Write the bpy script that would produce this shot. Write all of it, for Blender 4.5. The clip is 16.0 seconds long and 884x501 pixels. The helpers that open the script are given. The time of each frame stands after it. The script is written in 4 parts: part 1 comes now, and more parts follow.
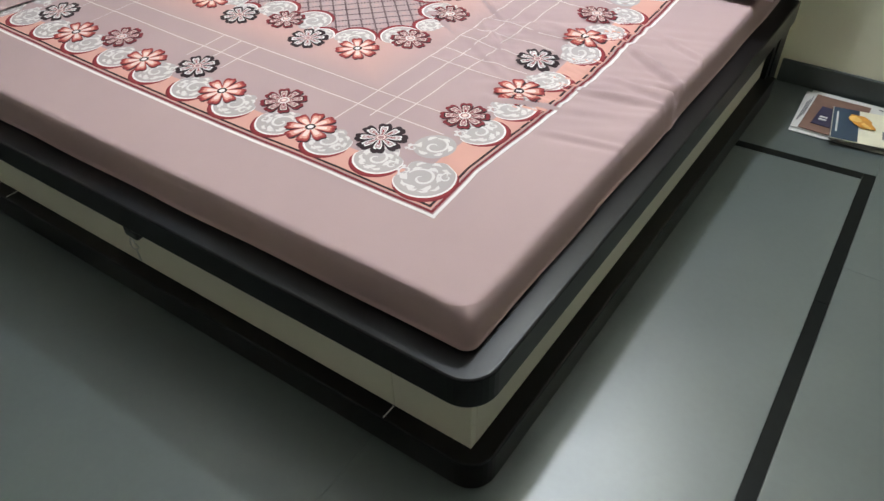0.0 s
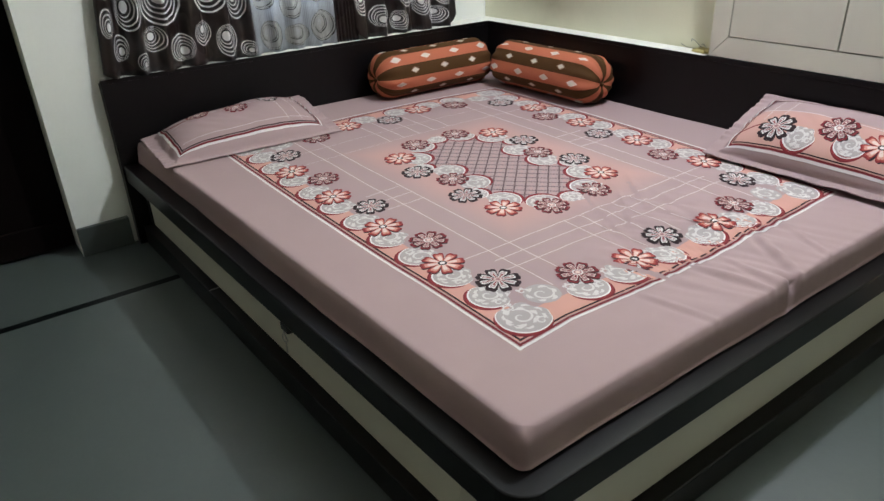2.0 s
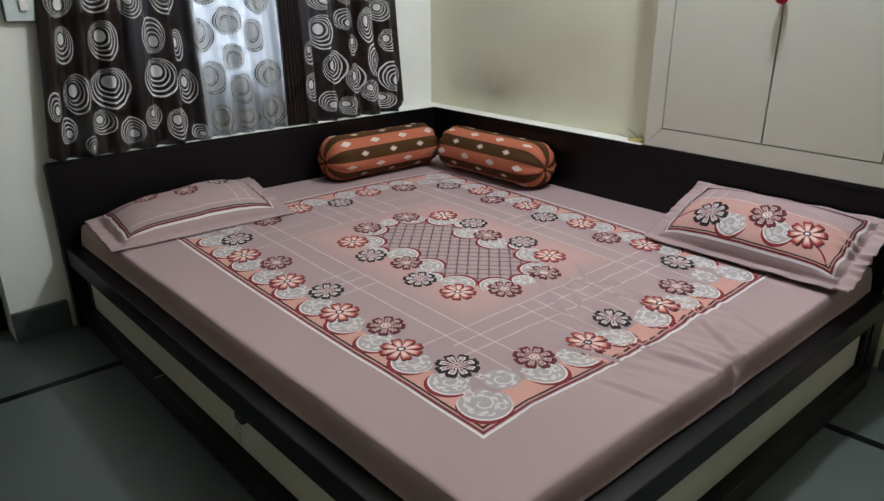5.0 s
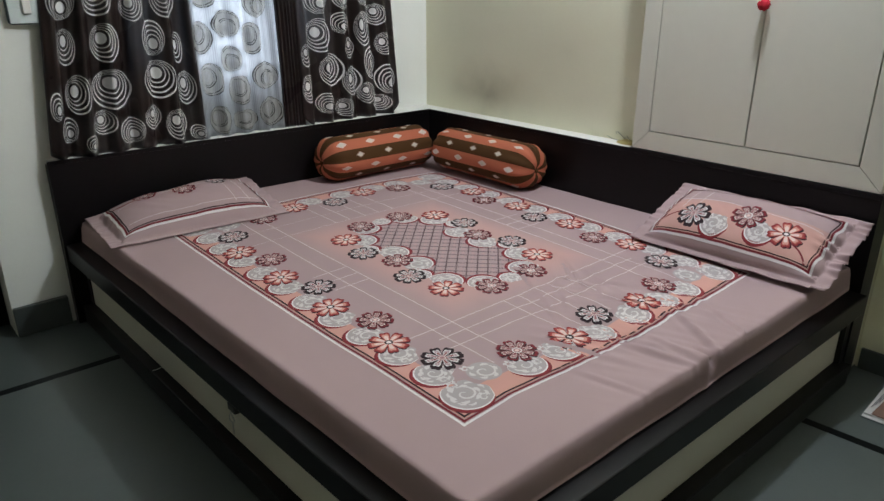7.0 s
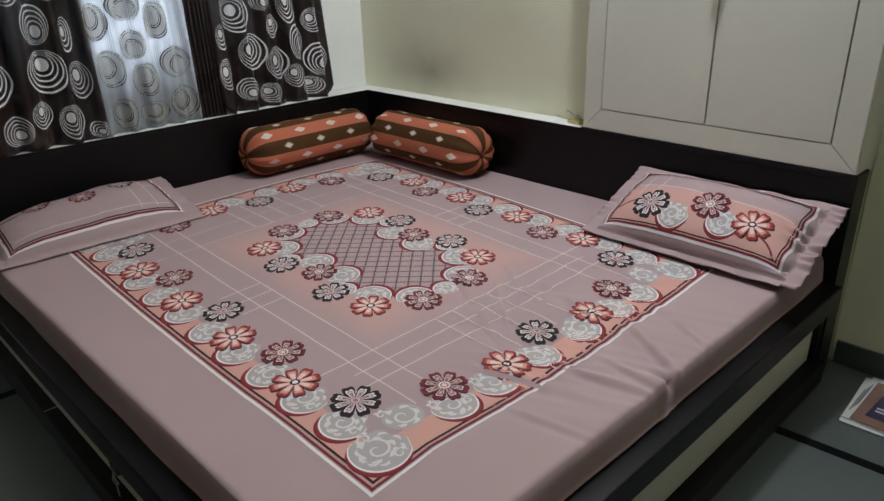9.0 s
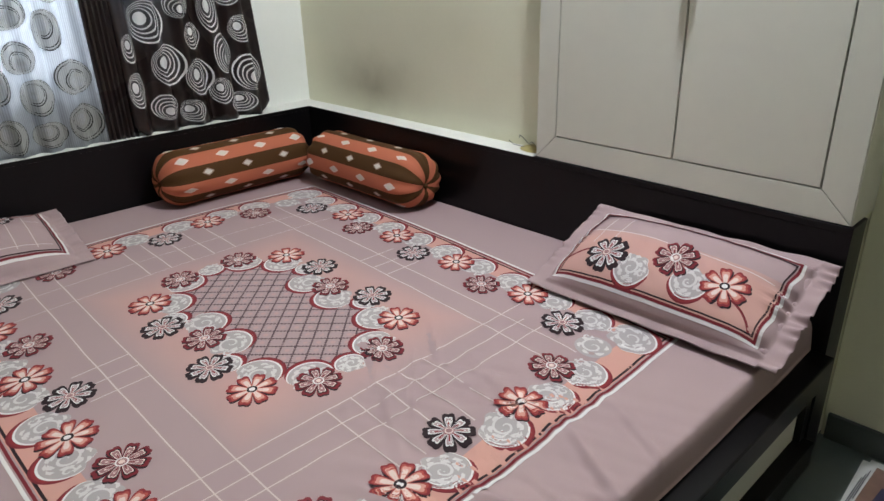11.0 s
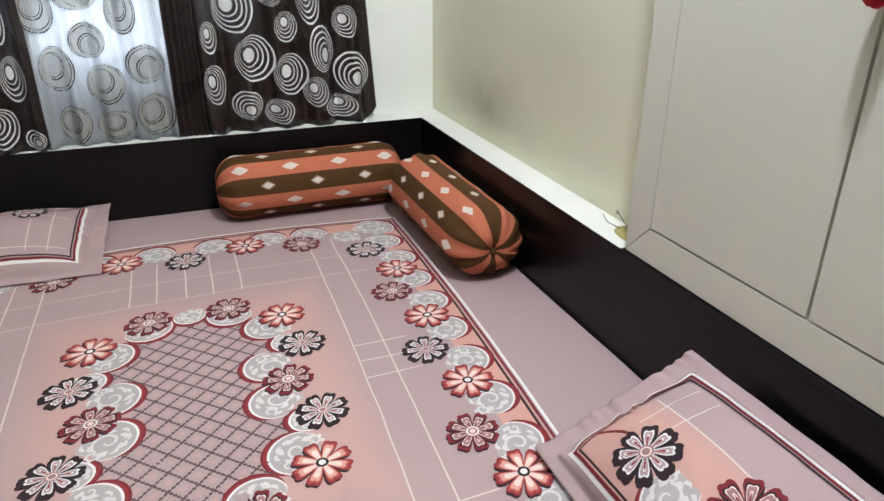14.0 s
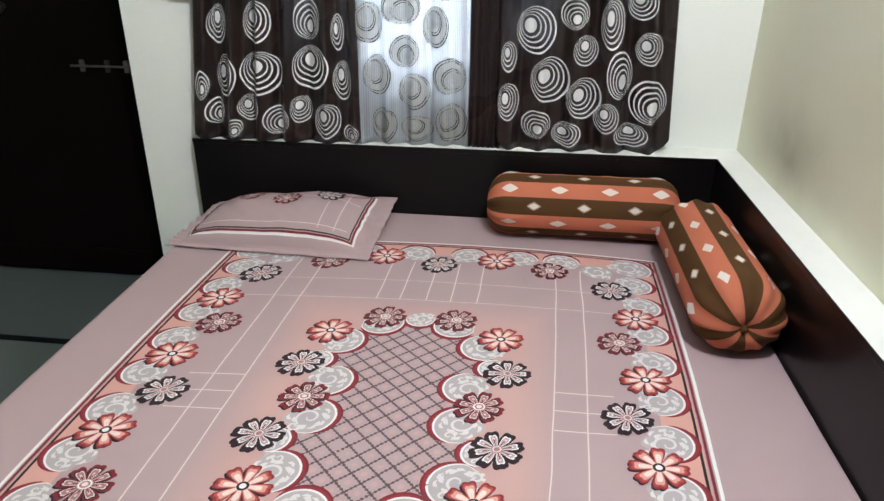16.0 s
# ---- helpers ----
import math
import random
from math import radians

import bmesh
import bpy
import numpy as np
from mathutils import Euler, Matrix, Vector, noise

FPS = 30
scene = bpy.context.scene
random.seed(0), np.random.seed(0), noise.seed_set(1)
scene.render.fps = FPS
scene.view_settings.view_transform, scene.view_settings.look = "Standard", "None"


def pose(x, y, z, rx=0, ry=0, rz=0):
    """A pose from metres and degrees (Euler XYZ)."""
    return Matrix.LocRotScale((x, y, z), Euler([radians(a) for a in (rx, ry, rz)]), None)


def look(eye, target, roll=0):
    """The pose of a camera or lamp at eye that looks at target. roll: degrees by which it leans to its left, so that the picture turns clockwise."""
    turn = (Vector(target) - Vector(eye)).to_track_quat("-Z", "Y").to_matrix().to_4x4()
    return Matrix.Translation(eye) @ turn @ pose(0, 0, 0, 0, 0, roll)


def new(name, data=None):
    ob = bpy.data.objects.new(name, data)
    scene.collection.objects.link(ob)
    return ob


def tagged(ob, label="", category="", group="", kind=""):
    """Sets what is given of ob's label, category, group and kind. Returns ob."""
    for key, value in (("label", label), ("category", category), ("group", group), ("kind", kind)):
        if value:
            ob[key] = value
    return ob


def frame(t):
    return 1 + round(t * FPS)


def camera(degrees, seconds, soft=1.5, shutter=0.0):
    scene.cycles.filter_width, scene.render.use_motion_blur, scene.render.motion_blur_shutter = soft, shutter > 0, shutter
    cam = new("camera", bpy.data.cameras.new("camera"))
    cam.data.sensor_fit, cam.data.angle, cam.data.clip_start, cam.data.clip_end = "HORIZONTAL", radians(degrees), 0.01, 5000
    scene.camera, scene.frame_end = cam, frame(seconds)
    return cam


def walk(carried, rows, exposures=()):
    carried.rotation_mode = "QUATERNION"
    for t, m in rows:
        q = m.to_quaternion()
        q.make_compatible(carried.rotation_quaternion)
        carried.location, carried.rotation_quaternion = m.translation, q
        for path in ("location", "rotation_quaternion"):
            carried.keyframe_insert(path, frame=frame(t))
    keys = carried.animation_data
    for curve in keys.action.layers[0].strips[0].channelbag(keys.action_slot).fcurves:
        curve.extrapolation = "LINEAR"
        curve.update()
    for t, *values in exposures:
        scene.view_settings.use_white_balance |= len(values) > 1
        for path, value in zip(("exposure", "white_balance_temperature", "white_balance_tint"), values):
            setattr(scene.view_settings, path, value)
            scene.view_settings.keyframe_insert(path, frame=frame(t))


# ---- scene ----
cam = camera(65.2, 16.0)
PATH = [
    (0, (2.52, -2.286, 1.113), (1.632, -1.082, -0.215), -1.4),
    (0.3, (2.549, -2.303, 1.146), (1.635, -1.088, -0.153), -2.8),
    (0.5, (2.561, -2.302, 1.142), (1.611, -1.095, -0.138), -3.0),
    (1, (2.666, -2.294, 1.141), (1.516, -1.183, -0.061), -2.2),
    (1.5, (2.742, -2.29, 1.151), (1.439, -1.172, 0.127), -0.1),
    (2, (2.761, -2.303, 1.143), (1.31, -1.266, 0.239), -2.1),
    (2.5, (2.723, -2.306, 1.158), (1.308, -1.207, 0.27), -2.1),
    (3, (2.734, -2.312, 1.152), (1.303, -1.175, 0.34), -1.3),
    (3.5, (2.738, -2.314, 1.161), (1.305, -1.159, 0.38), -0.9),
    (4, (2.729, -2.322, 1.175), (1.311, -1.125, 0.429), -0.8),
    (6.3, (2.791, -2.361, 1.197), (1.388, -1.123, 0.489), -0.0),
    (6.5, (2.799, -2.359, 1.202), (1.395, -1.124, 0.492), -0.1),
    (7, (2.81, -2.358, 1.193), (1.401, -1.128, 0.483), 0.1),
    (7.5, (2.839, -2.34, 1.189), (1.389, -1.203, 0.412), -0.4),
    (8, (2.813, -2.275, 1.187), (1.35, -1.192, 0.357), -1.8),
    (8.5, (2.758, -2.168, 1.197), (1.323, -1.045, 0.372), -1.8),
    (9, (2.699, -2.076, 1.195), (1.359, -0.82, 0.404), -1.8),
    (9.2, (2.685, -2.055, 1.188), (1.386, -0.756, 0.397), -2.0),
    (11.3, (2.557, -1.617, 1.192), (1.218, -0.359, 0.402), -1.6),
    (11.5, (2.539, -1.572, 1.191), (1.199, -0.312, 0.406), -1.7),
    (12, (2.488, -1.43, 1.215), (1.102, -0.185, 0.488), -0.4),
    (12.5, (2.463, -1.31, 1.203), (1.112, -0.073, 0.4), -2.0),
    (13, (2.472, -1.143, 1.214), (0.972, -0.121, 0.375), 0.1),
    (13.5, (2.459, -1.009, 1.216), (0.837, -0.199, 0.371), -0.7),
    (14, (2.372, -0.915, 1.206), (0.681, -0.245, 0.374), 0.2),
    (14.5, (2.261, -0.822, 1.232), (0.49, -0.341, 0.437), 1.2),
    (15, (2.223, -0.769, 1.249), (0.401, -0.532, 0.459), 0.2),
    (15.5, (2.25, -0.734, 1.267), (0.418, -0.818, 0.469), 0.4),
    (16, (2.33, -0.716, 1.259), (0.521, -0.933, 0.433), 0.4),
]
walk(cam, [(t, look(eye, target, roll)) for t, eye, target, roll in PATH],
     [(0, 0.66), (0.5, 0.66), (1.5, 0.50), (2.5, 0.17), (4, 0.0), (6.5, -0.05), (8, -0.08), (9, -0.19), (11.3, 0.15), (12.5, 0.28), (13.5, 0.28), (14.5, 0.58), (15, 0.6), (16, 0.47)])

# ---- light ----
world = bpy.data.worlds.new("daylight")
scene.world = world
world.use_nodes = True
sky = world.node_tree.nodes.new("ShaderNodeTexSky")
sky.sky_type, sky.sun_disc = "NISHITA", False
sky.sun_elevation, sky.sun_rotation = radians(40), radians(200)
world.node_tree.links.new(sky.outputs[0], world.node_tree.nodes["Background"].inputs[0])
world.node_tree.nodes["Background"].inputs[1].default_value = 0.12


def lamp(name, kind, place, watts, colour, size=0.1, size_y=None, aim=None):
    data = bpy.data.lights.new(name, kind)
    data.energy, data.color = watts, colour
    if kind == "AREA":
        data.shape, data.size, data.size_y = "RECTANGLE", size, size_y or size
    else:
        data.shadow_soft_size = size
    ob = new(name, data)
    ob.matrix_world = look(place, aim) if aim else Matrix.Translation(place)
    return ob


# The wall lamp above the cupboard, and the sky's light in the window's opening behind the curtains.
lamp("wall_lamp", "POINT", (1.78, -0.40, 2.40), 88, (0.79, 0.86, 0.96), 0.06)
lamp("window_daylight", "AREA", (-0.13, -1.05, 1.42), 21, (0.88, 0.94, 1.0), 1.2, 1.2, aim=(1, -1.02, 1.42))


# ---- materials ----
def material(name, colour, rough=0.6, grain=0.06, scale=40, bump=0.0, metal=0.0, blotch=0.05, blotch_scale=3.0, sheen=0.0, spread=0.0, gloss=0.5):
    """A surface with colour variation at two scales and fine relief."""
    m = bpy.data.materials.new(name)
    m.use_nodes = True
    nt = m.node_tree
    bs = nt.nodes["Principled BSDF"]
    co = nt.nodes.new("ShaderNodeTexCoord")

    def noisy(s, detail=3):
        n = nt.nodes.new("ShaderNodeTexNoise")
        n.inputs["Scale"].default_value, n.inputs["Detail"].default_value = s, detail
        nt.links.new(co.outputs["Object"], n.inputs["Vector"])
        return n.outputs["Fac"]

    def math(op, a, b):
        n = nt.nodes.new("ShaderNodeMath")
        n.operation = op
        for i, v in enumerate((a, b)):
            if isinstance(v, (int, float)):
                n.inputs[i].default_value = v
            else:
                nt.links.new(v, n.inputs[i])
        return n.outputs[0]

    fine, broad = noisy(scale, 4), noisy(blotch_scale, 3)
    value = math("ADD", math("MULTIPLY", math("SUBTRACT", fine, 0.5), 2 * grain), math("MULTIPLY", math("SUBTRACT", broad, 0.5), 2 * blotch))
    if spread:
        info = nt.nodes.new("ShaderNodeObjectInfo")
        value = math("ADD", value, math("MULTIPLY", math("SUBTRACT", info.outputs["Random"], 0.5), 2 * spread))
    hsv = nt.nodes.new("ShaderNodeHueSaturation")
    hsv.inputs["Color"].default_value = (*colour, 1)
    nt.links.new(math("ADD", value, 1.0), hsv.inputs["Value"])
    nt.links.new(hsv.outputs[0], bs.inputs["Base Color"])
    nt.links.new(math("ADD", math("MULTIPLY", math("SUBTRACT", broad, 0.5), 0.15), rough), bs.inputs["Roughness"])
    bs.inputs["Metallic"].default_value = metal
    bs.inputs["Specular IOR Level"].default_value = gloss
    if sheen:
        bs.inputs["Sheen Weight"].default_value = sheen
    if bump:
        b = nt.nodes.new("ShaderNodeBump")
        b.inputs["Strength"].default_value, b.inputs["Distance"].default_value = bump, 0.002
        nt.links.new(fine, b.inputs["Height"])
        nt.links.new(b.outputs[0], bs.inputs["Normal"])
    return m


def cloth(name, colour, rough=0.8):
    return material(name, colour, rough, grain=0.05, scale=900, bump=0.12, blotch=0.04, blotch_scale=5, gloss=0.18)


M_MAUVE = cloth("mauve_cotton", (0.405, 0.288, 0.292))
M_PEACH = cloth("peach_print", (0.60, 0.315, 0.262))
M_ROSE = cloth("rose_print", (0.475, 0.305, 0.292))
M_WHITE = cloth("white_print", (0.74, 0.70, 0.69))
M_SCROLL = cloth("pale_scroll_print", (0.62, 0.575, 0.57))
M_GREY = cloth("grey_white_print", (0.41, 0.362, 0.36))
M_MAROON = cloth("maroon_print", (0.19, 0.024, 0.032))
M_CRIMSON = cloth("crimson_print", (0.25, 0.032, 0.037))
M_LATTICE = cloth("dark_lattice_print", (0.11, 0.07, 0.076))
M_BLACK = cloth("black_print", (0.032, 0.018, 0.021))
M_RED = cloth("red_print", (0.40, 0.075, 0.062))
M_ORANGE = cloth("orange_print", (0.63, 0.30, 0.245))
M_PALE = cloth("pale_print", (0.74, 0.58, 0.53))
M_PLUM = cloth("plum_print", (0.33, 0.175, 0.18))
M_LINE = cloth("thin_line_print", (0.64, 0.53, 0.515))
M_BROWN_STRIPE = cloth("brown_stripe_cotton", (0.078, 0.034, 0.010))
M_IKAT = cloth("blurred_weave_edge", (0.34, 0.23, 0.17))
M_ORANGE_STRIPE = cloth("orange_stripe_cotton", (0.49, 0.142, 0.078))
M_DIAMOND = cloth("pale_diamond_weave", (0.66, 0.60, 0.54))
M_DARKWOOD = material("dark_laminate", (0.0048, 0.004, 0.0044), 0.32, gloss=0.25, grain=0.25, scale=60, bump=0.03, blotch=0.2, blotch_scale=2)
M_CREAM_PANEL = material("cream_laminate", (0.76, 0.73, 0.62), 0.4, grain=0.02, blotch=0.05)
M_CUPBOARD = material("putty_laminate", (0.73, 0.71, 0.61), 0.42, grain=0.02, scale=30, blotch=0.05, blotch_scale=2.5)
M_GAP_SHADE = material("gap_shade", (0.02, 0.018, 0.015), 0.8)
M_COPING = material("white_coping", (0.78, 0.77, 0.72), 0.45, grain=0.03, blotch=0.06, blotch_scale=9, bump=0.05)
M_WALL_WHITE = material("white_wall_paint", (0.84, 0.85, 0.79), 0.7, grain=0.02, scale=90, blotch=0.04, blotch_scale=2, bump=0.08)
M_CEILING = material("ceiling_paint", (0.66, 0.65, 0.61), 0.8, grain=0.02, blotch=0.03)
M_FLOOR = material("green_grey_stone", (0.076, 0.092, 0.086), 0.38, gloss=0.9, grain=0.08, scale=70, blotch=0.14, blotch_scale=5, bump=0.012, spread=0.05)
M_SKIRT = material("grey_stone_skirting", (0.06, 0.07, 0.066), 0.35, grain=0.08, scale=60, blotch=0.12, blotch_scale=6)
M_STRIP = material("black_stone", (0.004, 0.005, 0.005), 0.35, gloss=0.12, grain=0.2, scale=50, blotch=0.15)
M_JOINT = material("floor_joint", (0.05, 0.06, 0.056), 0.5)
M_DOOR = material("dark_brown_door", (0.0035, 0.0018, 0.0015), 0.5, gloss=0.07, grain=0.2, scale=25, blotch=0.2)
M_STEEL = material("worn_steel", (0.55, 0.55, 0.53), 0.35, metal=1.0, grain=0.1)
M_DULL_STEEL = material("dull_steel", (0.20, 0.19, 0.18), 0.5, metal=1.0, grain=0.1)
M_DARK_STEEL = material("dark_steel", (0.10, 0.10, 0.10), 0.4, metal=1.0, grain=0.1)
M_SATIN = material("brown_satin", (0.020, 0.011, 0.009), 0.28, gloss=0.5, grain=0.08, scale=700, bump=0.05, blotch=0.1)


def airbrushed(m, other, centre, half):
    """A printed field whose colour fades into another towards its edges."""
    nt = m.node_tree
    bs = nt.nodes["Principled BSDF"]
    source = bs.inputs["Base Color"].links[0].from_socket
    co, mp, ab, sp, mx, rg, mix = (nt.nodes.new("ShaderNode" + k) for k in ("TexCoord", "Mapping", "VectorMath", "SeparateXYZ", "Math", "MapRange", "Mix"))
    mp.inputs["Location"].default_value = (-centre[0] / half[0], -centre[1] / half[1], 0)
    mp.inputs["Scale"].default_value = (1 / half[0], 1 / half[1], 1)
    ab.operation, mx.operation, mix.data_type = "ABSOLUTE", "MAXIMUM", "RGBA"
    rg.inputs["From Min"].default_value, rg.inputs["From Max"].default_value = 0.72, 1.0
    mix.inputs[7].default_value = (*other, 1)
    nt.links.new(co.outputs["Object"], mp.inputs["Vector"])
    nt.links.new(mp.outputs[0], ab.inputs[0])
    nt.links.new(ab.outputs[0], sp.inputs[0])
    nt.links.new(sp.outputs["X"], mx.inputs[0])
    nt.links.new(sp.outputs["Y"], mx.inputs[1])
    nt.links.new(mx.outputs[0], rg.inputs["Value"])
    nt.links.new(rg.outputs[0], mix.inputs[0])
    nt.links.new(source, mix.inputs[6])
    nt.links.new(mix.outputs[2], bs.inputs["Base Color"])
    return m


M_PILLOW_PEACH = airbrushed(cloth("peach_pillow_print", (0.55, 0.312, 0.27)), (0.405, 0.288, 0.292), (1.88, -0.46), (3.0, 0.235))
M_FIELD = airbrushed(cloth("rose_field_print", (0.505, 0.31, 0.287)), (0.405, 0.288, 0.292), (1.187, -0.948), (0.45, 0.345))


def let_through(m, colour, share):
    """Cloth that glows faintly where bright light stands behind it."""
    nt = m.node_tree
    tl, mix = nt.nodes.new("ShaderNodeBsdfTranslucent"), nt.nodes.new("ShaderNodeMixShader")
    tl.inputs["Color"].default_value, mix.inputs[0].default_value = (*colour, 1), share
    nt.links.new(nt.nodes["Principled BSDF"].outputs[0], mix.inputs[1])
    nt.links.new(tl.outputs[0], mix.inputs[2])
    nt.links.new(mix.outputs[0], nt.nodes["Material Output"].inputs["Surface"])


let_through(M_SATIN, (0.85, 0.9, 0.98), 0.14)
M_SILVER = material("silver_print", (0.88, 0.87, 0.86), 0.34, grain=0.06, scale=500, blotch=0.12, blotch_scale=8)
let_through(M_SILVER, (0.80, 0.85, 0.92), 0.12)
M_SILVER_DISC = material("bright_silver_print", (0.86, 0.85, 0.84), 0.4, grain=0.04, scale=500, blotch=0.06, blotch_scale=8)
let_through(M_SILVER_DISC, (0.80, 0.85, 0.92), 0.08)
M_PALE_PLASTIC = material("pale_plastic", (0.62, 0.68, 0.66), 0.25)
M_TEAL = material("dark_teal_rim", (0.05, 0.09, 0.09), 0.3)
M_WOOL = material("red_wool", (0.50, 0.012, 0.03), 0.9, grain=0.25, scale=300, bump=0.4)
M_PAPER = material("newsprint", (0.58, 0.57, 0.54), 0.7, grain=0.06, scale=80)
M_INK = material("grey_newsprint_ink", (0.16, 0.15, 0.16), 0.7)
M_BLUE = material("dark_blue_ink", (0.028, 0.05, 0.08), 0.5, blotch=0.3, blotch_scale=20)
M_AMBER = material("amber_ink", (0.55, 0.24, 0.03), 0.5, blotch=0.3, blotch_scale=40)
M_NAVY = material("navy_ink", (0.035, 0.030, 0.065), 0.5, blotch=0.3, blotch_scale=30)
M_CRUST = material("pale_amber_ink", (0.72, 0.44, 0.12), 0.5, blotch=0.3, blotch_scale=60)
M_BUFF = material("cream_ink", (0.70, 0.66, 0.50), 0.45)
M_BRICKRED = material("brown_ink", (0.19, 0.105, 0.075), 0.6, blotch=0.3, blotch_scale=30)
M_WIRE = material("black_wire", (0.05, 0.045, 0.035), 0.5)
M_PUTTY = material("yellowed_putty", (0.42, 0.34, 0.13), 0.8, grain=0.25, scale=90, bump=0.4)
# Darker than the seen walls, to cut bounced light from the unseen sides.
M_WALL_UNSEEN = material("dimmed_unseen_wall", (0.34, 0.315, 0.25), 0.7, grain=0.02, scale=90, blotch=0.05, blotch_scale=2, bump=0.08)
M_FRAME = material("window_frame_paint", (0.62, 0.62, 0.60), 0.5)


def stained_wall():
    """Cream paint with a grey rub mark low on it and a yellow damp patch by the cupboard."""
    m = material("cream_wall_paint", (0.81, 0.785, 0.60), 0.66, grain=0.02, scale=90, blotch=0.04, blotch_scale=2, bump=0.08)
    nt = m.node_tree
    bs = nt.nodes["Principled BSDF"]
    co = nt.nodes.new("ShaderNodeTexCoord")
    source = bs.inputs["Base Color"].links[0].from_socket
    for place, size, colour, most in (((0.50, 0, 0.775), (0.44, 1, 0.21), (0.20, 0.17, 0.10), 0.58), ((1.20, 0, 0.64), (0.20, 1, 0.09), (0.36, 0.31, 0.11), 0.7), ((0.95, 0, 1.0), (0.5, 1, 0.3), (0.56, 0.5, 0.34), 0.3)):
        mp = nt.nodes.new("ShaderNodeMapping")
        mp.inputs["Location"].default_value = tuple(-p / s for p, s in zip(place, size))
        mp.inputs["Scale"].default_value = tuple(1 / s for s in size)
        wob = nt.nodes.new("ShaderNodeTexNoise")
        wob.inputs["Scale"].default_value = 9
        mixv = nt.nodes.new("ShaderNodeVectorMath")
        mixv.operation = "MULTIPLY_ADD"
        mixv.inputs[1].default_value = (0.09, 0.0, 0.09)
        nt.links.new(co.outputs["Object"], wob.inputs["Vector"])
        nt.links.new(wob.outputs["Color"], mixv.inputs[0])
        nt.links.new(co.outputs["Object"], mixv.inputs[2])
        nt.links.new(mixv.outputs[0], mp.inputs["Vector"])
        g = nt.nodes.new("ShaderNodeTexGradient")
        g.gradient_type = "QUADRATIC_SPHERE"
        nt.links.new(mp.outputs[0], g.inputs[0])
        k = nt.nodes.new("ShaderNodeMath")
        k.operation = "MULTIPLY"
        k.inputs[1].default_value = most
        nt.links.new(g.outputs["Fac"], k.inputs[0])
        mix = nt.nodes.new("ShaderNodeMix")
        mix.data_type = "RGBA"
        mix.inputs[7].default_value = (*colour, 1)
        nt.links.new(k.outputs[0], mix.inputs[0])
        nt.links.new(source, mix.inputs[6])
        source = mix.outputs[2]
    nt.links.new(source, bs.inputs["Base Color"])
    return m


M_WALL_CREAM = stained_wall()


def sheer(name, colour, clear, through_light):
    """Thin cloth that lets light through."""
    m = bpy.data.materials.new(name)
    m.use_nodes = True
    nt = m.node_tree
    out = nt.nodes["Material Output"]
    bs = nt.nodes["Principled BSDF"]
    bs.inputs["Base Color"].default_value, bs.inputs["Roughness"].default_value = (*colour, 1), 0.5
    co, wave, ramp = nt.nodes.new("ShaderNodeTexCoord"), nt.nodes.new("ShaderNodeTexWave"), nt.nodes.new("ShaderNodeMapRange")
    wave.bands_direction = "Y"
    wave.inputs["Scale"].default_value, wave.inputs["Distortion"].default_value, wave.inputs["Detail"].default_value = 55, 1.5, 2
    nt.links.new(co.outputs["Object"], wave.inputs["Vector"])
    ramp.inputs["To Min"].default_value, ramp.inputs["To Max"].default_value = clear * 0.5, clear * 1.5
    nt.links.new(wave.outputs["Fac"], ramp.inputs["Value"])
    tl, tr = nt.nodes.new("ShaderNodeBsdfTranslucent"), nt.nodes.new("ShaderNodeBsdfTransparent")
    tone = nt.nodes.new("ShaderNodeMix")
    tone.data_type = "RGBA"
    tone.inputs[6].default_value, tone.inputs[7].default_value = (*(0.62 * q for q in colour), 1), (*colour, 1)
    nt.links.new(wave.outputs["Fac"], tone.inputs[0])
    nt.links.new(tone.outputs[2], tl.inputs["Color"])
    nt.links.new(tone.outputs[2], bs.inputs["Base Color"])
    a, b = nt.nodes.new("ShaderNodeMixShader"), nt.nodes.new("ShaderNodeMixShader")
    a.inputs[0].default_value = through_light
    nt.links.new(bs.outputs[0], a.inputs[1])
    nt.links.new(tl.outputs[0], a.inputs[2])
    nt.links.new(ramp.outputs[0], b.inputs[0])
    nt.links.new(a.outputs[0], b.inputs[1])
    nt.links.new(tr.outputs[0], b.inputs[2])
    nt.links.new(b.outputs[0], out.inputs["Surface"])
    return m


M_SHEER = sheer("white_sheer", (0.66, 0.69, 0.73), 0.15, 0.5)
M_SHEER_RING = sheer("grey_sheer_ring", (0.06, 0.056, 0.05), 0.03, 0.35)
M_SHEER_FILL = sheer("beige_sheer_fill", (0.72, 0.71, 0.67), 0.15, 0.5)
M_SHEER_DISC = sheer("pale_sheer_disc", (0.70, 0.70, 0.70), 0.06, 0.5)

M_GLASS = bpy.data.materials.new("window_glass")
M_GLASS.use_nodes = True
M_GLASS.node_tree.nodes["Principled BSDF"].inputs["Transmission Weight"].default_value = 1.0
M_GLASS.node_tree.nodes["Principled BSDF"].inputs["Roughness"].default_value = 0.02

M_OUTSIDE = bpy.data.materials.new("bright_outdoors")
M_OUTSIDE.use_nodes = True
M_OUTSIDE.node_tree.nodes["Principled BSDF"].inputs["Emission Color"].default_value = (0.72, 0.84, 1.0, 1)
M_OUTSIDE.node_tree.nodes["Principled BSDF"].inputs["Emission Strength"].default_value = 2.6


